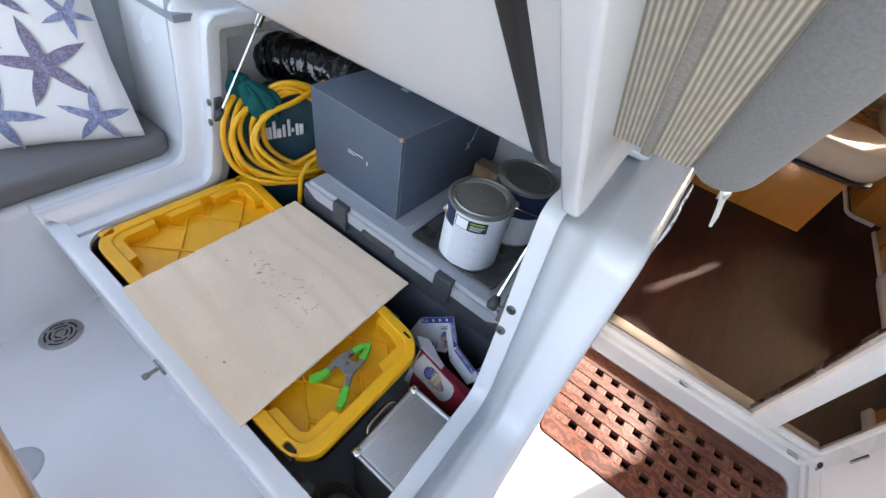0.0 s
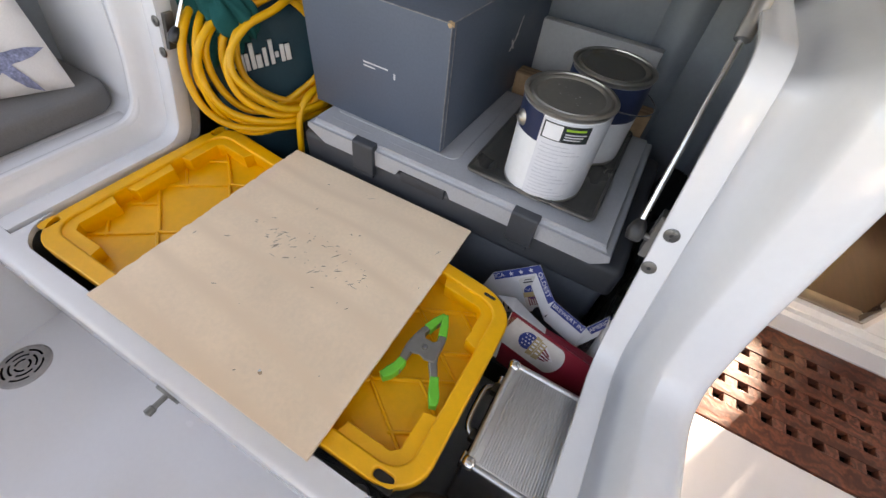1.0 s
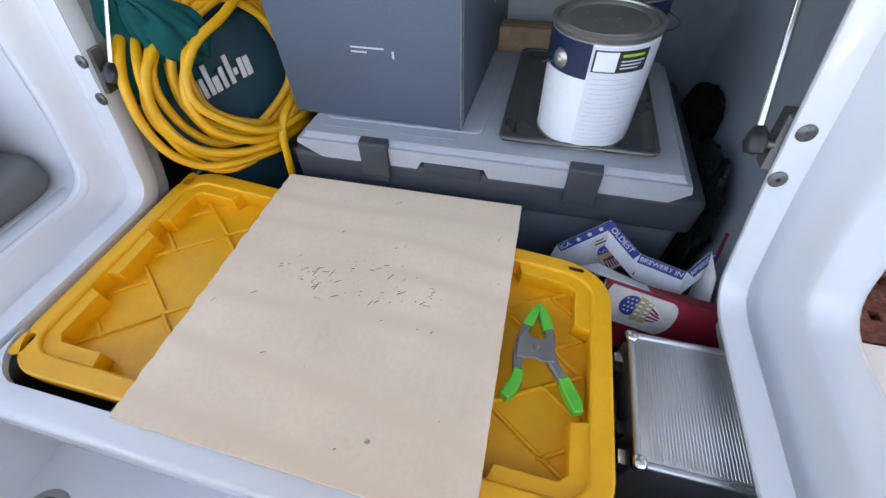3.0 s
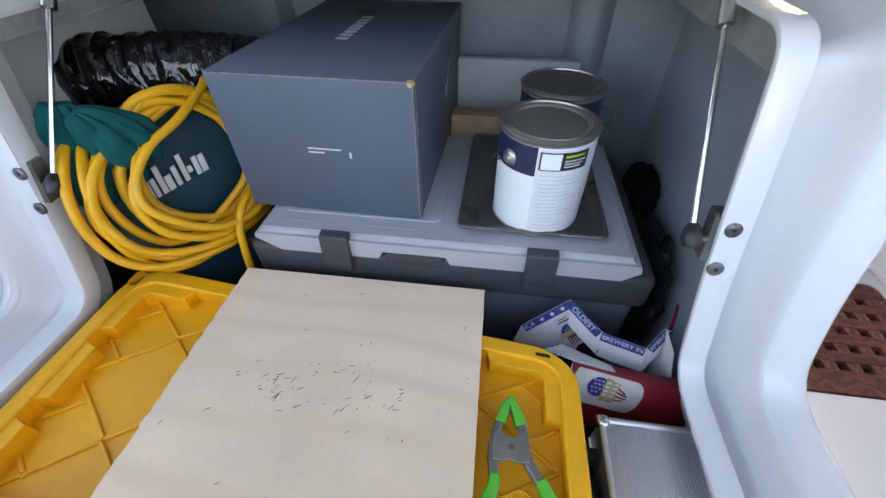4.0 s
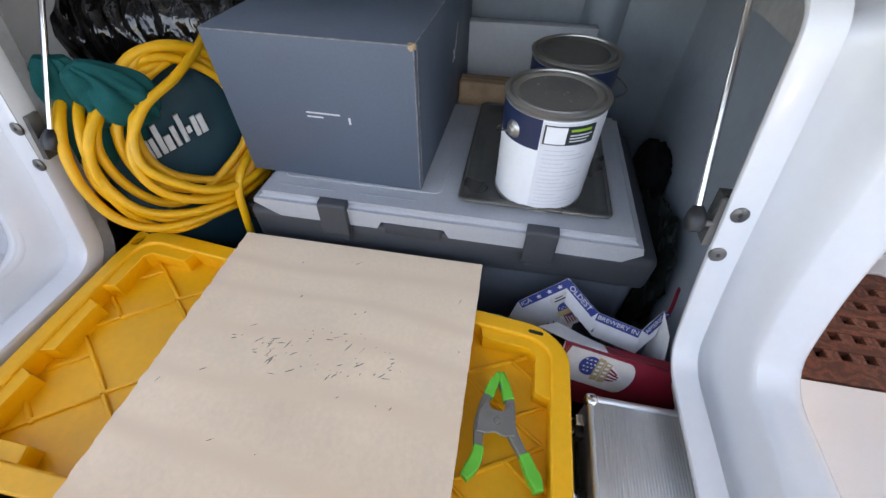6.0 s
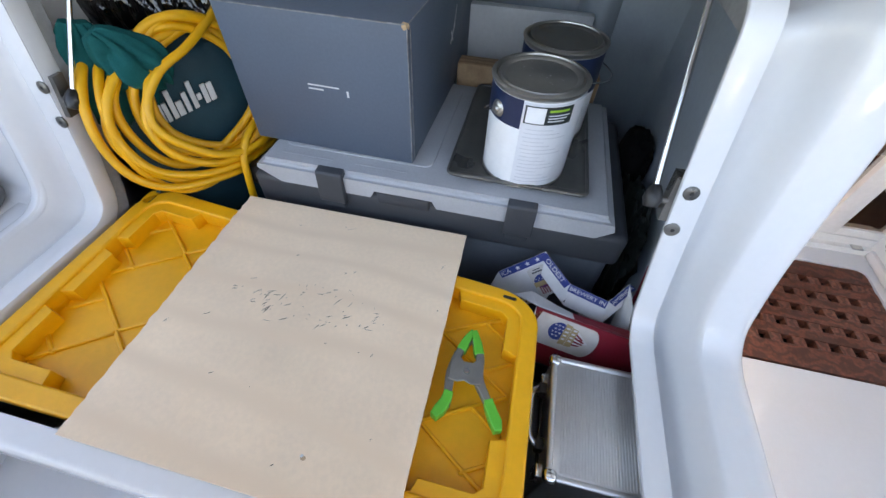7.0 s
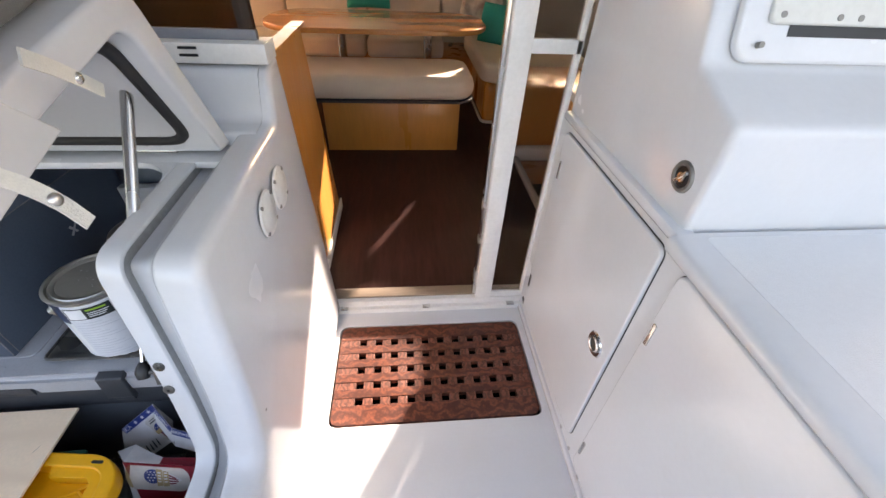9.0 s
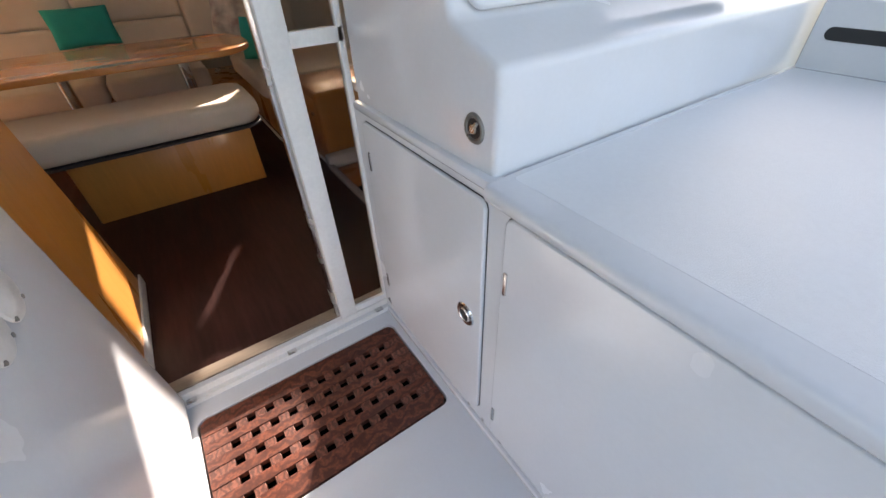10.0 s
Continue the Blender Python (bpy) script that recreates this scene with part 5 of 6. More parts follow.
for y in (AY0 + 0.008, AY1 - 0.008):
    part("corner_cap", moved(bm_lump(0.011, 0.011, 0.010, 0.0, 1, 3), pose(AX0 + 0.008, y, AZ1 - 0.008)), CHROME, ac, "chrome corner cap")
part("seam", bm_box(AX0 - 0.001, AX0 + 0.004, AY0 + 0.01, AY1 - 0.01, 0.235, 0.243), BLACKPL, ac)
hd = part("handle", bm_tube(smooth_path([(AX0 - 0.002, -0.836, 0.268), (AX0 - 0.016, -0.832, 0.272), (AX0 - 0.022, -0.815, 0.275), (AX0 - 0.022, -0.765, 0.276), (AX0 - 0.016, -0.748, 0.273), (AX0 - 0.002, -0.744, 0.268)], 6), 0.0055, 10), CHROME, ac, "chrome carrying handle")
for y in (-0.836, -0.744):
    part("handle_mount", bm_box(AX0 - 0.010, AX0 + 0.004, y - 0.010, y + 0.010, 0.255, 0.280, 0.003), BLACKPL, hd)
for y in (-0.872, -0.722):
    part("clasp", bm_box(AX0 - 0.006, AX0 + 0.004, y - 0.010, y + 0.010, 0.222, 0.268, 0.003), CHROME, ac, "chrome clasp")

# torn drink carton
bc_ = thing("drinks_carton", "torn white, blue and red drinks carton beside the cooler", "carton")


def face_pose(a, b, c):
    """A pose on the plane of three points: x from a to b, z outward towards the camera."""
    a, b, c = Vector(a), Vector(b), Vector(c)
    x = (b - a).normalized()
    nz = x.cross(c - a).normalized()
    if nz.y > 0:
        nz = -nz
    y = nz.cross(x)
    m = Matrix((x, y, nz)).transposed().to_4x4()
    m.translation = a
    return m


P0, P1, P2, P3 = (-0.344, -0.502, 0.361), (-0.427, -0.527, 0.300), (-0.452, -0.545, 0.205), (-0.318, -0.545, 0.262)
F1 = part("flap", bm_sheet([P0, P1, P2, (-0.40, -0.548, 0.19), P3, (-0.308, -0.522, 0.315)], 0.0012), CARTWHITE, bc_, "white printed flap", 0)
M1 = face_pose(P1, P0, P3)
part("band", moved(bm_box(0.0, 0.104, -0.016, 0.0, 0.0008, 0.0014), M1), CARTBLUE, F1, "blue printed band", 0)


def star(cx, cy, r, z, m, parent, name="star"):
    pts_ = []
    for i in range(10):
        a, rr = math.pi / 2 + i * math.pi / 5, (r if i % 2 == 0 else r * 0.42)
        pts_.append((cx + rr * math.cos(a), cy + rr * math.sin(a)))
    part(name, moved(plate([pts_], z, z + 0.0003), m), CARTWHITE, parent, "", 0)


def bars(spec, m, material, parent, name="print_bar"):
    for x0, x1, y0, y1, z in spec:
        part(name, moved(bm_box(x0, x1, y0, y1, z, z + 0.0003), m), material, parent, "plain printed bar", 0)


def ring_of(cx, cy, rx, ry, n=28):
    return [(cx + rx * math.cos(2 * math.pi * i / n), cy + ry * math.sin(2 * math.pi * i / n)) for i in range(n)]


CANPALE = mat("carton_can_silver", (0.50, 0.48, 0.45), 0.4, var=0.12, scale=30)
glyph_text("lettering", "ICA", 0.0135, M1 @ pose(0.013, -0.008, 0.0016), CARTWHITE, F1, "white lettering on blue", 0.0001)
for k in range(3):
    star(0.040 + 0.022 * k, -0.008, 0.0055, 0.0016, M1, F1)
can = part("can_picture", moved(plate([round_rect(0.052, 0.092, -0.092, -0.021, 0.008)], 0.0010, 0.0013), M1), CANPALE, F1, "printed silver can", 0)
part("emblem", moved(plate([ring_of(0.072, -0.056, 0.0165, 0.016)], 0.0014, 0.0017), M1), CARTBLUE, F1, "", 0)
for k in range(7):
    part("emblem_dot", moved(bm_box(0.0605 + 0.004 * k, 0.0625 + 0.004 * k, -0.0495 - 0.003 * (k % 2), -0.0475 - 0.003 * (k % 2), 0.0018, 0.0020), M1), CARTWHITE, F1, "", 0)
part("emblem_band", moved(bm_box(0.053, 0.091, -0.066, -0.055, 0.0018, 0.0021), M1), CARTGOLD, F1, "", 0)
for k in range(5):
    part("emblem_stripe", moved(bm_box(0.060 + 0.005 * k, 0.0625 + 0.005 * k, -0.086, -0.066, 0.0018, 0.0020), M1), CARTRED, F1, "", 0)
bars([(0.060, 0.083, -0.034, -0.031, 0.0014), (0.064, 0.080, -0.028, -0.026, 0.0014)], M1, CARTINKSHADE, F1)
for k in range(4):
    part("script_bar", moved(plate([[(-0.004 + 0.011 * k, -0.088), (0.003 + 0.011 * k, -0.068 - 0.003 * (k % 2)), (0.0055 + 0.011 * k, -0.069), (-0.001 + 0.011 * k, -0.090)]], 0.0010, 0.0013), M1), CARTINKSHADE, F1, "plain dark bar", 0)
# the folded band with lettering
Q0, Q1, Q2, Q3 = (-0.342, -0.505, 0.362), (-0.288, -0.552, 0.338), (-0.216, -0.574, 0.336), (-0.190, -0.552, 0.372)
low = lambda p, d: (p[0], p[1] - 0.44 * d, p[2] - d)
F2 = part("flap", bm_sheet([Q0, Q1, low(Q1, 0.046), low(Q0, 0.046)], 0.0012), CARTWHITE, bc_, "white folded flap", 0)
F3 = part("flap", bm_sheet([Q1, Q2, low(Q2, 0.046), low(Q1, 0.046)], 0.0012), CARTWHITE, bc_, "white folded flap", 0)
F4 = part("flap", bm_sheet([Q2, Q3, low(Q3, 0.046), low(Q2, 0.046)], 0.0012), CARTWHITE, bc_, "white folded flap", 0)
for fl, a, b, text, size in ((F2, Q0, Q1, "OLDEST", 0.0150), (F3, Q1, Q2, "BREWERY IN", 0.0125), (F4, Q2, Q3, "AMERICA", 0.0115)):
    m = face_pose(a, b, low(b, 0.05))
    ln = (Vector(b) - Vector(a)).length
    part("band", moved(bm_box(0.0, ln, -0.017, 0.0, 0.0008, 0.0014), m), CARTBLUE, fl, "blue printed band", 0)
    glyph_text("lettering", text, size, m @ pose(ln / 2, -0.0085, 0.0018), CARTWHITE, fl, "white lettering on blue", 0.0002)
m3 = face_pose(Q1, Q2, low(Q2, 0.05))
for k in range(6):
    part("script_bar", moved(plate([[(0.002 + 0.012 * k, -0.042), (0.007 + 0.012 * k, -0.024 - 0.004 * (k % 2)), (0.0095 + 0.012 * k, -0.025), (0.005 + 0.012 * k, -0.043)]], 0.0006, 0.0010), m3), CARTINKSHADE, F3, "plain dark bar", 0)
part("flap", bm_sheet([(-0.189, -0.553, 0.371), (-0.176, -0.585, 0.345), (-0.168, -0.612, 0.285), (-0.185, -0.57, 0.25)], 0.0012), CARTWHITE, bc_, "white torn flap", 0)
C0, C1, C2, C3 = (-0.350, -0.628, 0.350), (-0.150, -0.640, 0.318), (-0.140, -0.680, 0.193), (-0.340, -0.668, 0.225)
part("flap", bm_sheet([(-0.392, -0.592, 0.322), (-0.358, -0.580, 0.326), (-0.310, -0.604, 0.330), (-0.282, -0.616, 0.332), (-0.280, -0.632, 0.3395), (-0.349, -0.627, 0.3505)], 0.0012), CARTWHITE, bc_, "white crumpled flap", 0)
part("flap", bm_sheet([(-0.282, -0.616, 0.332), (-0.150, -0.618, 0.314), (-0.149, -0.639, 0.3175), (-0.280, -0.632, 0.339)], 0.0012), CARTRED, bc_, "dark red folded edge", 0)
F5 = part("panel", bm_sheet([C0, C1, C2, C3], 0.0012), CARTRED, bc_, "dark red printed panel", 0)
m5 = face_pose(C0, C1, C3)
part("white_field", moved(plate([[(0.0, -0.002), (0.060, -0.002), (0.075, -0.115), (0.012, -0.125)]], 0.0006, 0.0009), m5), CARTWHITE, F5, "", 0)
part("can_end", moved(plate([ring_of(0.012, -0.040, 0.010, 0.034)], 0.0008, 0.0012), m5), CARTGOLD, F5, "", 0)
part("can_picture", moved(plate([[(0.014, -0.005), (0.112, -0.007)] + [(0.112 + 0.020 * math.sin(a), -0.043 + 0.036 * math.cos(a)) for a in [math.pi * i / 10 for i in range(1, 10)]] + [(0.112, -0.079), (0.016, -0.078), (0.009, -0.040)]], 0.0010, 0.0014), m5), CANPALE, F5, "printed silver can", 0)
em = part("emblem", moved(plate([ring_of(0.056, -0.036, 0.0175, 0.0215)], 0.0017, 0.0020), m5), CARTBLUE, F5, "", 0)
for k in range(11):
    star(0.0465 + 0.0068 * (k % 3) + 0.003 * ((k // 3) % 2), -0.022 - 0.0085 * (k // 3), 0.0026, 0.0021, m5, F5, "emblem_star")
part("emblem_shield", moved(plate([[(0.085, -0.018), (0.116, -0.044), (0.085, -0.062)]], 0.0016, 0.0019), m5), CARTWHITE, F5, "", 0)
for k in range(4):
    part("emblem_stripe", moved(plate([[(0.084, -0.024 - 0.010 * k), (0.111 - 0.004 * abs(k - 1.5), -0.037 - 0.005 * k), (0.109 - 0.004 * abs(k - 1.5), -0.040 - 0.005 * k), (0.084, -0.029 - 0.010 * k)]], 0.0020, 0.0023), m5), CARTRED, F5, "", 0)
for k in range(2):
    part("emblem_band", moved(plate([[(0.064 + 0.013 * k, -0.012 - 0.005 * k), (0.076 + 0.013 * k, -0.014 - 0.005 * k), (0.077 + 0.013 * k, -0.062), (0.065 + 0.013 * k, -0.064)]], 0.0024, 0.0027), m5), CARTGOLD, F5, "", 0)
    bars([(0.067 + 0.013 * k, 0.0735 + 0.013 * k, -0.024 - 0.009 * i, -0.020 - 0.009 * i, 0.0028) for i in range(4)], m5, CARTWHITE, F5)
bars([(0.136 + 0.012 * k, 0.143 + 0.012 * k, -0.052 + 0.004 * (k % 2), -0.022, 0.0008) for k in range(3)] + [(0.118, 0.132, -0.072, -0.060, 0.0008), (0.140, 0.160, -0.070, -0.060, 0.0008)], m5, mat("carton_pale_ink", (0.42, 0.30, 0.30), 0.5), F5)
part("gold_arc", moved(plate([[(0.172, -0.078), (0.190, -0.058), (0.196, -0.040), (0.193, -0.060), (0.178, -0.080)]], 0.0008, 0.0011), m5), CARTGOLD, F5, "", 0)
bars([(0.190, 0.193, -0.100, -0.070, 0.0008), (0.196, 0.198, -0.100, -0.070, 0.0008)], m5, CARTWHITE, F5)
# Solid near-black block stands in for the shade behind the flaps.
part("inner_wall", bm_box(-0.36, -0.125, -0.612, -0.500, 0.004, 0.10), CARTINKSHADE, bc_, "near-black block standing in for the shade inside the carton", 0)

# soft tool bag
CN = Vector((-0.757, 0.623, -0.198))                                  # the way the bag's front looks in
CM = Matrix((CN.cross(Vector((-0.153, 0.126, 0.980))), CN, Vector((-0.153, 0.126, 0.980)))).transposed().to_4x4()
CM.translation = (-1.122, -0.448, 0.519)
bag = thing("tool_bag", "dark teal nylon tool bag with pale print behind the cable", "bag")


def bm_bag(sx, sy, sz, seed):
    """A soft bag with flat faces, rounded edges and creases."""
    bm = bmesh.new()
    bmesh.ops.create_icosphere(bm, subdivisions=5, radius=1)
    for v in bm.verts:
        p = v.co.copy()
        m = max(abs(p.x), abs(p.y), abs(p.z))
        q = p.lerp(p / m, 0.62)
        c = noise.noise(Vector((p.x * 2.2 + seed, p.y * 2, p.z * 2.6))) * 0.05 + 0.018 * abs(noise.noise(p * 6 + Vector((seed, 3, 0))))
        v.co = Vector((q.x * sx, q.y * sy, q.z * sz)) * (1 + c)
    return bm


part("body", moved(bm_bag(0.185, 0.085, 0.300, 4), CM @ pose(0.055, 0.120, -0.170)), BAGTEAL, bag)
TEALPIPE = mat("teal_piping", (0.014, 0.060, 0.070), 0.55)
part("piping", moved(bm_tube(smooth_path([(-0.140, 0.038, -0.175), (-0.060, 0.032, -0.130), (0.060, 0.030, -0.105), (0.190, 0.036, -0.050)], 8), 0.004, 8), CM), TEALPIPE, bag)
part("piping", moved(bm_tube(smooth_path([(-0.120, 0.040, -0.205), (-0.040, 0.034, -0.160), (0.080, 0.030, -0.130), (0.200, 0.038, -0.078)], 8), 0.003, 8), CM), TEALPIPE, bag)
part("zip", moved(bm_tube(smooth_path([(-0.020, 0.060, 0.118), (0.030, 0.040, 0.128), (0.095, 0.040, 0.132), (0.180, 0.060, 0.120)], 8), 0.0045, 8), CM), mat("pale_zip_tape", (0.30, 0.32, 0.32), 0.7), bag, "pale zip")
LP = CM @ pose(0.0, 0.0255, 0.0, 0, -11, 0)
lx = -0.070
for wds in ((0.010, 0.036, 0.012, 0.010), (0.010, 0.036, 0.009, 0.036), (0.010, 0.054, 0.013, 0.028), (0.0095, 0.038, 0.0, 0.0), (0.0095, 0.052, 0.009, 0.012), (0.010, 0.036, 0.012, 0.034)):
    w1, h1, w2, h2 = wds
    shear = Matrix(((1, 0, 0.22, 0), (0, 1, 0, 0), (0, 0, 1, 0), (0, 0, 0, 1)))
    bars = [bm_box(lx, lx + w1, -0.004, 0.004, -0.020, -0.020 + h1, 0.001)]
    if w2:
        bars.append(bm_box(lx + w1 + 0.002, lx + w1 + 0.002 + w2, -0.004, 0.004, -0.020 + (0.012 if h2 < 0.02 else 0.0), -0.020 + (0.012 if h2 < 0.02 else 0.0) + h2, 0.001))
    part("logo_bar", moved(joined(*bars), LP @ shear), BAGLOGO, bag, "plain pale printed bars")
    lx += w1 + w2 + 0.0065

# extension cord coiled in front of the bag
cord = thing("extension_cord", "coiled yellow extension cord hung over the tool bag", "cord")
random.seed(21)
for k in range(6):
    f = k / 5
    rx, rz = 0.112 + 0.030 * f + random.uniform(-0.010, 0.010), 0.120 + 0.012 * f + random.uniform(-0.012, 0.012)
    ox, oz = 0.062 - 0.046 * f + random.uniform(-0.010, 0.010), 0.030 - 0.036 * f + random.uniform(-0.008, 0.008)
    ph = random.uniform(0, 6.28)
    lp = []
    for i in range(65):
        a = 2 * math.pi * i / 64
        dep = -0.004 - 0.0075 * k + 0.008 * math.sin(2 * a + ph) + 0.045 * max(0.0, math.sin(a + 0.4)) * (0.4 + 0.6 * f) + 0.03 * max(0.0, math.cos(a))
        c, sn = math.cos(a), math.sin(a)
        lp.append(CM @ Vector((ox + rx * c + 0.34 * rz * sn * 0.45, dep, oz + rz * sn + 0.010 * math.sin(3 * a + ph))))
    part("loop", bm_tube(lp, 0.0082, 10, False), CABLE, cord)
for pts_ in (((0.150, 0.060, 0.150), (0.125, 0.020, 0.138), (0.060, -0.020, 0.105), (-0.010, -0.045, 0.075), (-0.062, -0.060, 0.010), (-0.050, -0.066, -0.060), (0.020, -0.060, -0.108), (0.110, -0.020, -0.112), (0.170, 0.030, -0.105)),
             ((0.030, 0.020, 0.125), (-0.030, -0.045, 0.062), (-0.055, -0.065, 0.0), (-0.020, -0.075, -0.052), (0.040, -0.072, -0.092), (0.120, -0.040, -0.098), (0.180, 0.030, -0.080)),
             ((-0.085, 0.040, 0.130), (-0.115, -0.005, 0.095), (-0.140, -0.035, 0.040), (-0.148, -0.042, -0.025), (-0.132, -0.050, -0.085), (-0.085, -0.055, -0.125), (-0.010, -0.052, -0.140), (0.080, -0.020, -0.150), (0.160, 0.040, -0.150)),
             ((-0.070, 0.040, 0.120), (-0.095, -0.010, 0.085), (-0.114, -0.040, 0.035), (-0.118, -0.050, -0.025), (-0.095, -0.058, -0.080), (-0.040, -0.062, -0.112), (0.030, -0.055, -0.126), (0.110, -0.020, -0.128), (0.180, 0.040, -0.120)),
             ((0.050, -0.050, -0.215), (0.056, -0.064, -0.160), (0.066, -0.066, -0.110), (0.095, -0.050, -0.072), (0.150, -0.005, -0.055), (0.200, 0.050, -0.050))):
    part("loop", bm_tube([CM @ p for p in smooth_path(pts_, 10)], 0.0082, 10), CABLE, cord)


# teal cloths
def bm_cloth(sx, sy, sz, seed, folds):
    """A bunched cloth hanging in folds."""
    bm = bmesh.new()
    rows = []
    nu, nv = 72, 30
    for j in range(nv + 1):
        v = j / nv
        env = math.sin(math.pi * (0.06 + 0.90 * v)) ** 0.55 * (0.72 + 0.28 * v)
        row = []
        for i in range(nu):
            a = 2 * math.pi * i / nu
            w = noise.noise(Vector((math.cos(a) * 1.4 + seed, math.sin(a) * 1.4, v * 1.8)))
            fold = abs(math.sin(folds * 0.5 * a + 2.6 * w + 1.1 * v)) ** 0.7
            r = env * (0.66 + 0.42 * fold + 0.34 * w)
            drop = 0.10 * noise.noise(Vector((math.cos(a) * 2, math.sin(a) * 2, seed))) * v
            row.append(bm.verts.new((r * math.cos(a) * sx, r * math.sin(a) * sy, (0.5 - v + drop) * 2 * sz)))
        rows.append(row)
    for r0, r1 in zip(rows, rows[1:]):
        for i in range(nu):
            bm.faces.new((r0[i], r0[(i + 1) % nu], r1[(i + 1) % nu], r1[i]))
    bm.faces.new(list(reversed(rows[0])))
    bm.faces.new(rows[-1])
    bmesh.ops.recalc_face_normals(bm, faces=bm.faces)
    return bm


for c, s, r, sd, fo in (((-1.222, -0.488, 0.582), (0.085, 0.036, 0.105), (4, 8, 30), 3, 9), ((-1.150, -0.470, 0.622), (0.058, 0.040, 0.064), (8, -30, 40), 7, 7)):
    t = thing("cleaning_cloth", "crumpled teal cloth tucked behind the strut", "cloth", "teal cloths")
    part("cloth", moved(bm_cloth(*s, sd, fo), pose(*c, *r)), CLOTHTEAL, t, "", 60)

# wrapped duct along the back
du = thing("flexible_duct", "black plastic wrapped flexible duct lying in the locker", "duct")
pth = smooth_path([(-1.58, -0.33, 0.630), (-1.40, -0.28, 0.640), (-1.20, -0.20, 0.630), (-1.02, -0.10, 0.595), (-0.90, 0.02, 0.55)], 60)
bm = bm_tube(pth, [0.078 + 0.004 * abs(math.sin(k * 0.42)) for k in range(len(pth))], 72)
for v in bm.verts:
    p = v.co
    w = noise.fractal(Vector((p.x * 34 + 16 * p.z, p.y * 10, p.z * 9)), 0.9, 2.0, 3)
    r = abs(noise.noise(Vector((p.x * 42 + 22 * p.z, p.y * 12, p.z * 12 + 5))))
    v.co += Vector((0.3, -0.5, 0.8)) * (0.006 * w + 0.010 * (1 - r) ** 3)
part("wrapping", bm, FILM, du, "crinkled glossy black film")
for k in (6, 60, 150, 205):
    c, d = pth[k], (pth[k + 1] - pth[k]).normalized()
    m = frame_of(c, (0, 0, 1), d)
    part("tape_band", moved(bm_tube([(0.0875 * math.cos(a), 0.0875 * math.sin(a), 0.006 * math.sin(2 * a)) for a in [2 * math.pi * i / 40 for i in range(41)]], 0.004, 8, False), m), BLACKPL, du, "thin black tie")

# things at the ends of the cooler
bd = thing("wooden_board", "pale pine board behind the cooler", "board")
part("board", bm_box(-0.63, -0.27, -0.038, 0.015, 0.40, 0.500, 0.004), BOARDWOOD, bd)
fs = thing("foam_strip", "white foam strip against the locker's back wall", "foam")
part("strip", bm_box(-0.64, -0.31, 0.10, 0.130, 0.30, 0.595, 0.004), FOAMWHITE, fs)
bt = thing("black_bundle", "black cloth bundle beside the cooler", "bundle")
part("cloth", moved(bm_lump(0.036, 0.07, 0.085, 0.12, 9, 4), pose(-0.162, -0.17, 0.372)), BLACKCLOTH, bt)
tp = thing("tarp", "dark green crumpled tarp beside the cooler", "tarp")
part("tarp", moved(bm_lump(0.030, 0.12, 0.15, 0.25, 5, 5, 3.0, 0.3), pose(-0.165, -0.33, 0.25)), DARKTARP, tp)
rc = thing("red_cord", "thin dark red cord on the locker wall", "cord")
part("cord", bm_tube(smooth_path([(-0.128, -0.46, 0.33), (-0.129, -0.48, 0.28), (-0.130, -0.50, 0.2)], 8), 0.004, 8), CARTRED, rc)
gl = thing("green_strap", "green strap end beside the tote", "strap")
part("strap", bm_box(-0.56, -0.452, -0.606, -0.586, 0.322, 0.336, 0.006), mat("green_rim", (0.01, 0.13, 0.09), 0.5), gl)
cc = thing("tan_cable", "tan cable coiled on the locker's bottom", "cable")
for k in range(3):
    part("loop", bm_tube([(-0.30 + (0.055 + 0.008 * k) * math.cos(a), -0.945 + 0.035 * math.sin(a), 0.05 + 0.012 * k + 0.05 * math.cos(a)) for a in [2 * math.pi * i / 32 for i in range(33)]], 0.006, 8, False), TANCABLE, cc)
for x, y in ((-0.395, -0.975), (-0.46, -0.985)):
    cp = thing("pale_cap", "pale round plastic cap at the bottom of the locker", "cap", "caps")
    part("cap", moved(bm_lathe([(0.0, 0.012), (0.018, 0.011), (0.021, 0.0)], 24), pose(x, y, 0.04)), FOAMWHITE, cp)
    part("stem", moved(bm_cyl(0.006, 0.0, 0.041, 10), pose(x, y, 0.0)), BLACKPL, cp)

# ---- saloon through the door ----
structure("floor_saloon", bm_box(-1.6, 2.6, 0.158, 3.6, 0.02, 0.060), WOODFLOOR, "dark brown wooden cabin sole")
wp = thing("wood_partition", "orange cherry veneer partition beside the saloon door", "partition")
part("panel", bm_profile([(0.125, 0.985), (0.150, 0.985), (0.530, 0.985), (0.775, 0.061), (0.125, 0.061)], -0.112, -0.088, 0.0), CHERRY, wp)
part("cap", bm_profile([(0.125, 0.984), (0.125, 0.992), (0.536, 0.992), (0.536, 0.984)], -0.116, -0.070, 0.003), CHERRY, wp)
part("skirting", bm_box(-0.088, -0.080, 0.22, 0.80, 0.060, 0.115, 0.002), WHITEAL, wp, "white skirting strip")
structure("window_jamb", bm_box(-0.128, -0.112, 0.062, 0.125, 0.985, 1.90, 0.003), WHITEAL, "white jamb beside the tinted window")

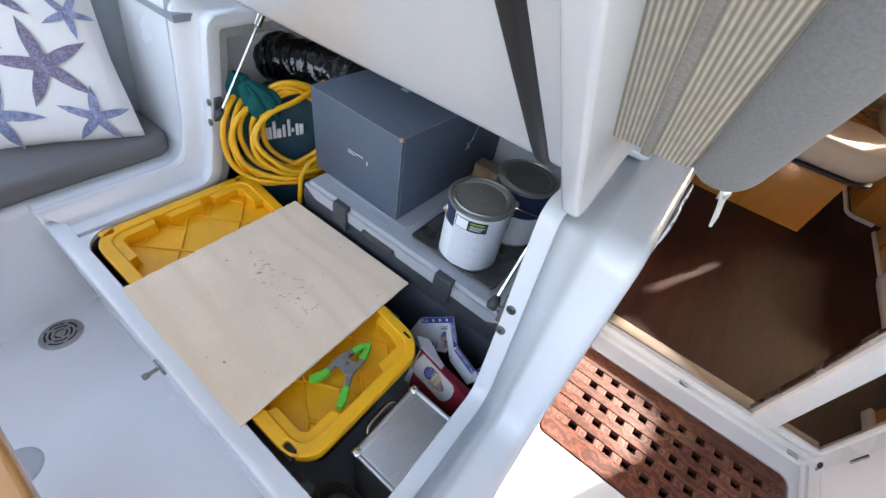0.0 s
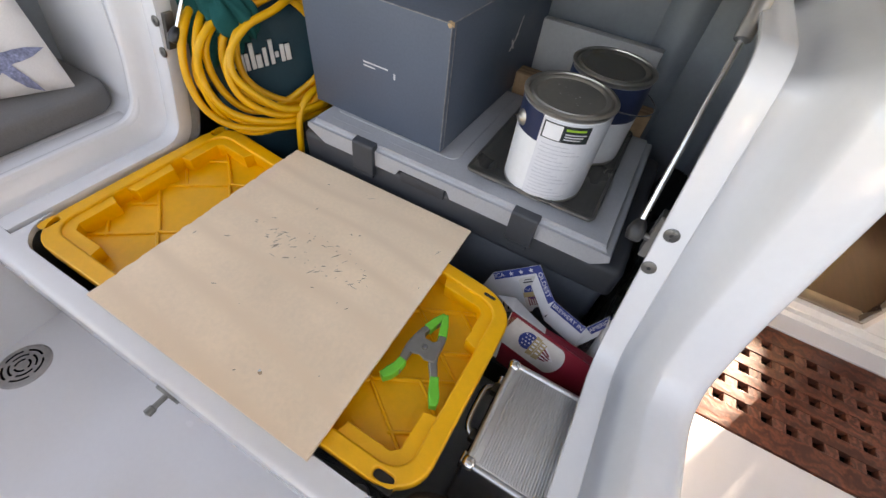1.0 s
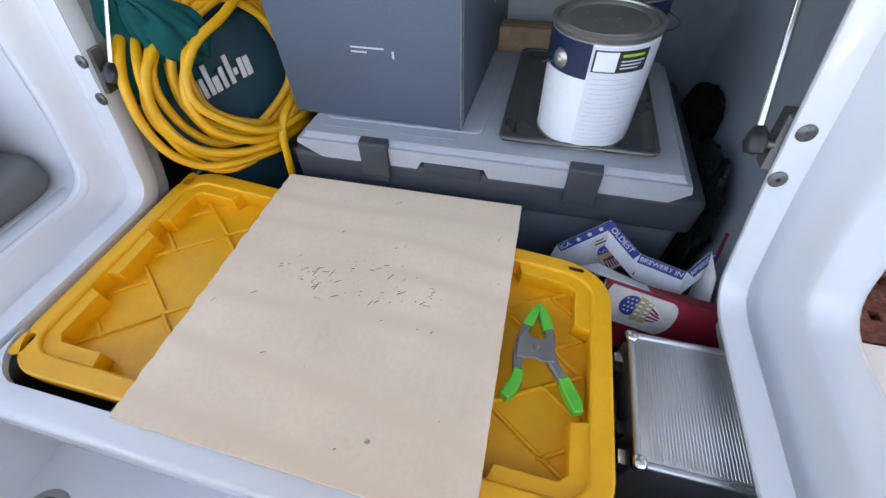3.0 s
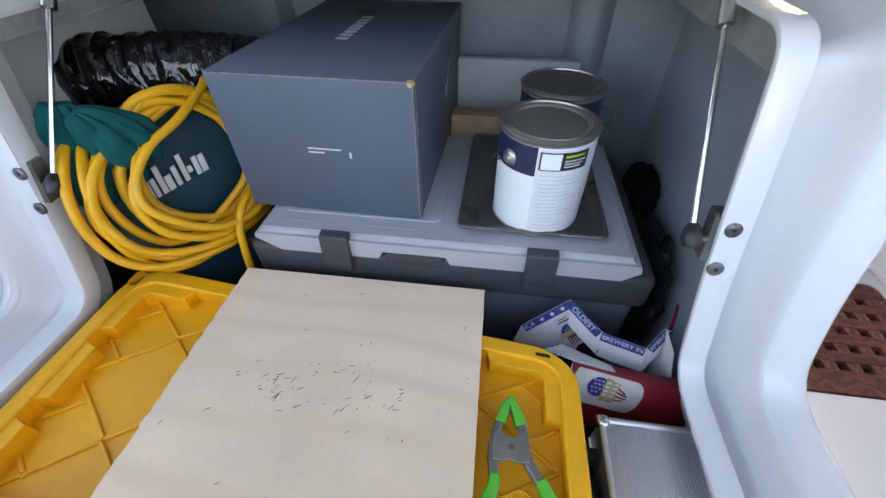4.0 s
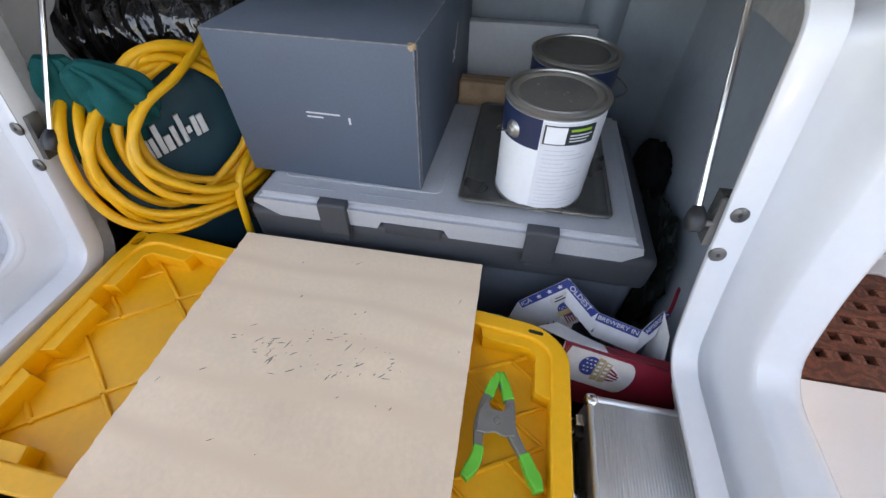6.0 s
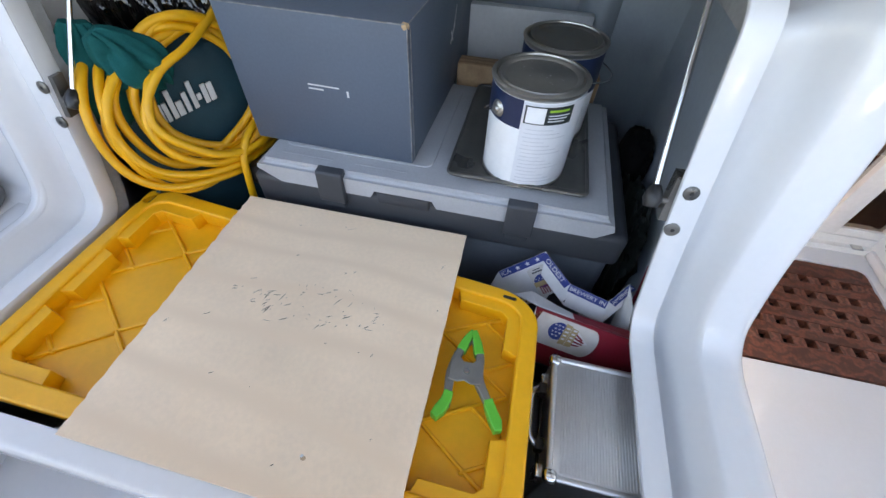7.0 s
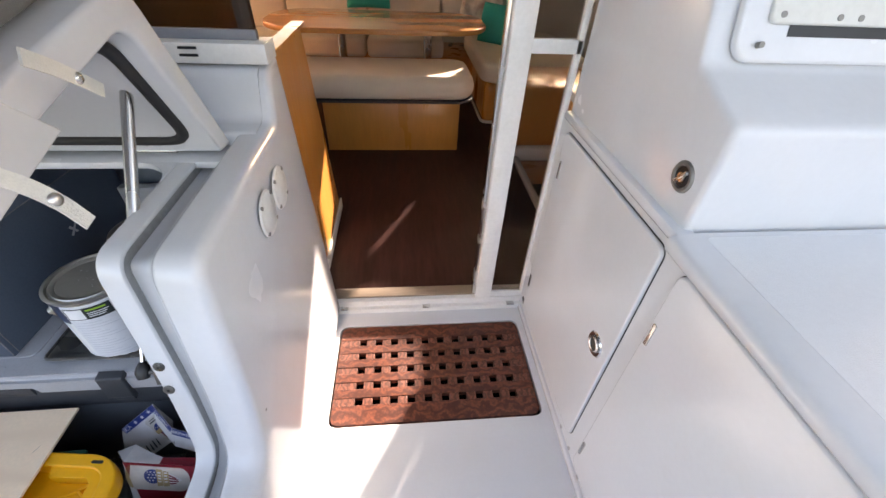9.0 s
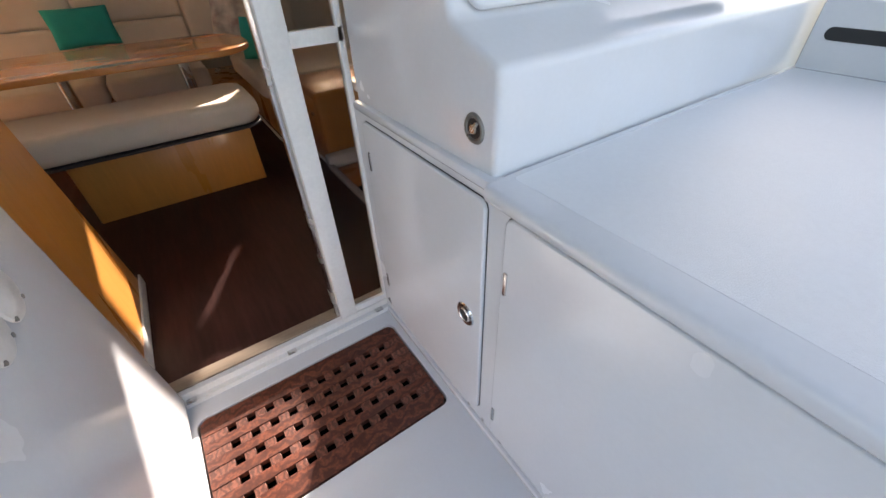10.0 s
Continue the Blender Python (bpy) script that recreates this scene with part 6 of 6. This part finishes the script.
bn = thing("bench_seat", "cherry veneer bench with a thick beige cushion in the saloon", "bench")
part("base", bm_box(-0.245, 0.628, 1.495, 1.93, 0.060, 0.400, 0.004), CHERRY, bn)
part("cushion", moved(plate([round_rect(-0.50, 0.715, 1.43, 1.95, 0.12, 8)], 0.412, 0.552, 0.055), pose(0, 0, 0)), BEIGE, bn, "beige upholstered cushion")
part("welt", plate([round_rect(-0.50, 0.712, 1.433, 1.95, 0.12, 8)], 0.400, 0.413, 0.002), mat("dark_welt", (0.04, 0.03, 0.03), 0.8), bn, "dark welt under the cushion")
tb2 = thing("saloon_table", "cherry wood dining table with rounded ends on metal legs", "table")
part("tabletop", plate([round_rect(-0.70, 0.88, 1.90, 2.66, 0.30, 10)], 0.690, 0.725, 0.008), CHERRYTOP, tb2)
for x in (-0.19, 0.46):
    part("leg", moved(bm_cyl(0.032, 0.061, 0.692, 20), pose(x, 2.30, 0)), STEEL, tb2)
    part("foot", moved(bm_cyl(0.08, 0.0605, 0.075, 24, 0.004), pose(x, 2.30, 0)), STEEL, tb2)
so = thing("settee", "beige upholstered corner settee with a cherry wood base", "settee")
part("base", joined(bm_box(-1.5, 1.7, 2.72, 3.3, 0.060, 0.37, 0.004), bm_box(0.885, 1.7, 1.99, 2.72, 0.060, 0.37, 0.05, 5)), CHERRY, so, "cherry wood base")
for x0, x1 in ((-1.5, -0.74), (-0.73, -0.04), (-0.03, 0.62)):
    part("seat_cushion", bm_box(x0, x1, 2.62, 3.10, 0.375, 0.52, 0.035, 4), BEIGE, so)
    part("back_cushion", moved(bm_box(x0, x1, -0.07, 0.07, 0.0, 0.30, 0.03, 4), pose(0, 3.06, 0.51, -6, 0, 0)), BEIGE, so)
    part("back_top", moved(bm_box(x0, x1, -0.06, 0.06, 0.305, 0.66, 0.03, 4), pose(0, 3.08, 0.51, -6, 0, 0)), BEIGE, so)
part("seat_cushion", plate([round_rect(0.84, 1.7, 1.92, 3.10, 0.14, 6)], 0.375, 0.52, 0.035), BEIGE, so)
part("back_cushion", moved(bm_box(0.63, 1.46, -0.07, 0.07, 0.0, 0.66, 0.03, 4), pose(0, 3.06, 0.51, -6, 0, 0)), BEIGE, so)
for nm, c, r, s, mt, lb in (("a", (-0.015, 2.945, 0.815), (-14, 0, 2), (0.37, 0.24), TEALFAB, "teal throw pillow leaning on the settee's back"),
                            ("b", (1.06, 2.60, 0.655), (-16, 0, -42), (0.34, 0.30), TEALFAB, "teal throw pillow in the settee's corner"),
                            ("c", (0.97, 2.86, 0.82), (-14, 8, -20), (0.36, 0.38), mat("leaf_print_fabric", (0.50, 0.44, 0.40), 0.85, var=0.4, scale=14, dirt=(0.25, 0.08, 0.08), dirt_amt=0.7, dirt_scale=9), "patterned throw pillow in the settee's corner")):
    t = thing("throw_pillow", lb, "pillow")
    part("cover", moved(bm_pillow(s[0], s[1], 0.11, 20, 0.42, 3), pose(*c, *r)), mt, t)
lo = thing("low_cabinet", "low cherry veneer cabinet with a flush door beside the settee", "cabinet")
part("body", bm_box(1.016, 1.70, 1.395, 1.90, 0.060, 0.52, 0.02, 3), CHERRY, lo)
dw = part("door", bm_box(1.0125, 1.018, 1.45, 1.80, 0.13, 0.47, 0.002), CHERRY, lo, "flush cherry veneer door")
part("pull", moved(bm_cyl(0.012, 0.0, 0.012, 18, 0.002), frame_of((1.0125, 1.49, 0.38), (0, 0, 1), (-1, 0, 0))), STEEL, dw)
part("skirting", bm_box(1.006, 1.0155, 1.398, 1.895, 0.060, 0.082, 0.003), WHITEAL, lo, "white skirting strip")
sk = thing("settee_skirting", "white skirting strip round the settee's base", "trim")
part("strip", plate([[(0.873, 2.05), (0.878, 2.02), (0.892, 1.995), (0.92, 1.980), (1.016, 1.975), (1.016, 1.985), (0.925, 1.988), (0.900, 2.004), (0.885, 2.03), (0.884, 2.70), (0.873, 2.70)]], 0.060, 0.082, 0.001), WHITEAL, sk)
sw_ = thing("stair_coaming", "white moulded coaming round the steps down from the saloon", "coaming")
part("side", bm_box(0.985, 1.022, 0.55, 1.345, 0.060, 0.098, 0.010, 3), GEL, sw_)
part("end", bm_box(0.990, 1.66, 1.325, 1.393, 0.060, 0.150, 0.012, 3), GEL, sw_)
part("tread", bm_box(1.024, 1.60, 1.02, 1.322, 0.060, 0.066, 0.001), CHERRY, sw_, "cherry wood stair tread")
# No hole in the sole: a near-black sheet stands for the shaded opening.
part("well", bm_box(1.024, 1.60, 0.56, 1.018, 0.060, 0.063, 0.001), SHADEDARK, sw_, "near-black sheet standing in for the shaded opening of the steps")
gc = thing("galley_cabinet", "dark cherry galley cabinet with a white foot rail behind the glass", "cabinet")
part("body", bm_box(0.895, 1.6, 0.22, 0.405, 0.060, 0.797, 0.01), CHERRY, gc)
part("top", bm_box(0.858, 1.6, 0.20, 0.425, 0.795, 0.832, 0.014), GEL, gc, "white worktop")
part("foot_rail", bm_box(0.880, 0.8945, 0.22, 0.405, 0.060, 0.10, 0.003), WHITEAL, gc)
nv = thing("navigation_desk", "cherry wood cabinet behind the tinted window", "cabinet")
part("body", bm_box(-1.55, -0.62, 1.2, 1.75, 0.060, 0.98, 0.01), CHERRY, nv)
part("top", bm_box(-1.55, -0.60, 1.15, 1.77, 0.98, 1.02, 0.01), CHERRYTOP, nv)
part("panel", bm_box(-1.0, -0.55, 2.95, 3.0, 0.9, 1.25, 0.01), CHERRY, nv)

# unseen saloon shell, added: walls, roof and openings that shape the sun's patches
SHELL = mat("cream_headliner", (0.62, 0.58, 0.52), 0.8)
structure("ceiling", bm_box(-2.2, 2.75, 0.04, 3.75, 2.02, 2.08), SHELL, "unseen cream ceiling added to close the saloon and block the sun")


def opening_rect(a, b, c, d):
    return [(a, c), (b, c), (b, d), (a, d)]


def wall_with_openings(name, x0, x1, z0, z1, holes, y):
    outl = [[(x0, z0), (x1, z0), (x1, z1), (x0, z1)]] + holes
    m = Matrix(((1, 0, 0, 0), (0, 0, -1, y), (0, 1, 0, 0), (0, 0, 0, 1)))
    structure(name, moved(plate(outl, -0.03, 0.03), m), SHELL, "unseen cream saloon wall with openings cut to shape the sun patches")


# Openings are placed to land sunlight on the sole, grating and bench.
wall_with_openings("wall_forward", -2.2, 2.75, 0.0, 2.05, [
    [(2.03, 1.49), (2.22, 1.52), (2.43, 1.56), (2.548, 1.65), (2.548, 1.95), (2.03, 1.95)], opening_rect(2.608, 2.650, 1.71, 1.95),
    opening_rect(1.62, 1.80, 1.36, 1.75), [(1.890, 1.22), (1.930, 1.22), (1.975, 1.42), (1.915, 1.42)], opening_rect(-1.9, 0.2, 1.35, 1.90)], 3.62)
structure("wall_port_saloon", bm_box(-2.2, -2.15, 0.06, 3.6, 0.0, 2.05), SHELL, "unseen cream wall added to close the saloon")
structure("wall_starboard_saloon", bm_box(2.70, 2.75, 0.06, 3.6, 0.0, 2.05), SHELL, "unseen cream wall added to close the saloon")

# teak grating in the sole
gt = thing("teak_grating", "worn reddish teak grating set in the cockpit sole", "grating")
HX = [0.087 + 0.060 * k for k in range(10)]
HY = [-0.077 - 0.0608 * k for k in range(5)]
hh = 0.0135
ys = [0.0] + [v for y in HY for v in (y + hh, y - hh)] + [-0.402]
for k in range(0, len(ys), 2):
    y1, y0 = ys[k], ys[k + 1]
    bm = plate([[(0.0, y0), (0.706, y0), (0.706, y1), (0.0, y1)]], -0.022, -0.0005, 0.0015)
    if k == 0 or k == len(ys) - 2:
        bm.free()
        r = 0.028
        full = round_rect(0.0, 0.706, y0, y1, r, 5)
        if k == 0:
            half = [p for p in full if p[1] > (y0 + y1) / 2] + [(0.0, y0), (0.706, y0)]
        else:
            half = [(0.706, y1), (0.0, y1)] + [p for p in full if p[1] < (y0 + y1) / 2]
        bm = plate([half], -0.022, -0.0005, 0.0015)
    part("slat", bm, TEAK, gt)
xs = [0.0] + [v for x in HX for v in (x - hh, x + hh)] + [0.706]
for y in HY:
    for k in range(0, len(xs), 2):
        part("block", bm_box(xs[k], xs[k + 1], y - hh - 0.0005, y + hh + 0.0005, -0.024, -0.0015 - 0.001 * random.random(), 0.001, 1), TEAKEND, gt)
for x in HX[::3]:
    part("bearer", bm_box(x + 0.018, x + 0.042, -0.39, -0.01, -0.044, -0.0225), TEAK, gt)
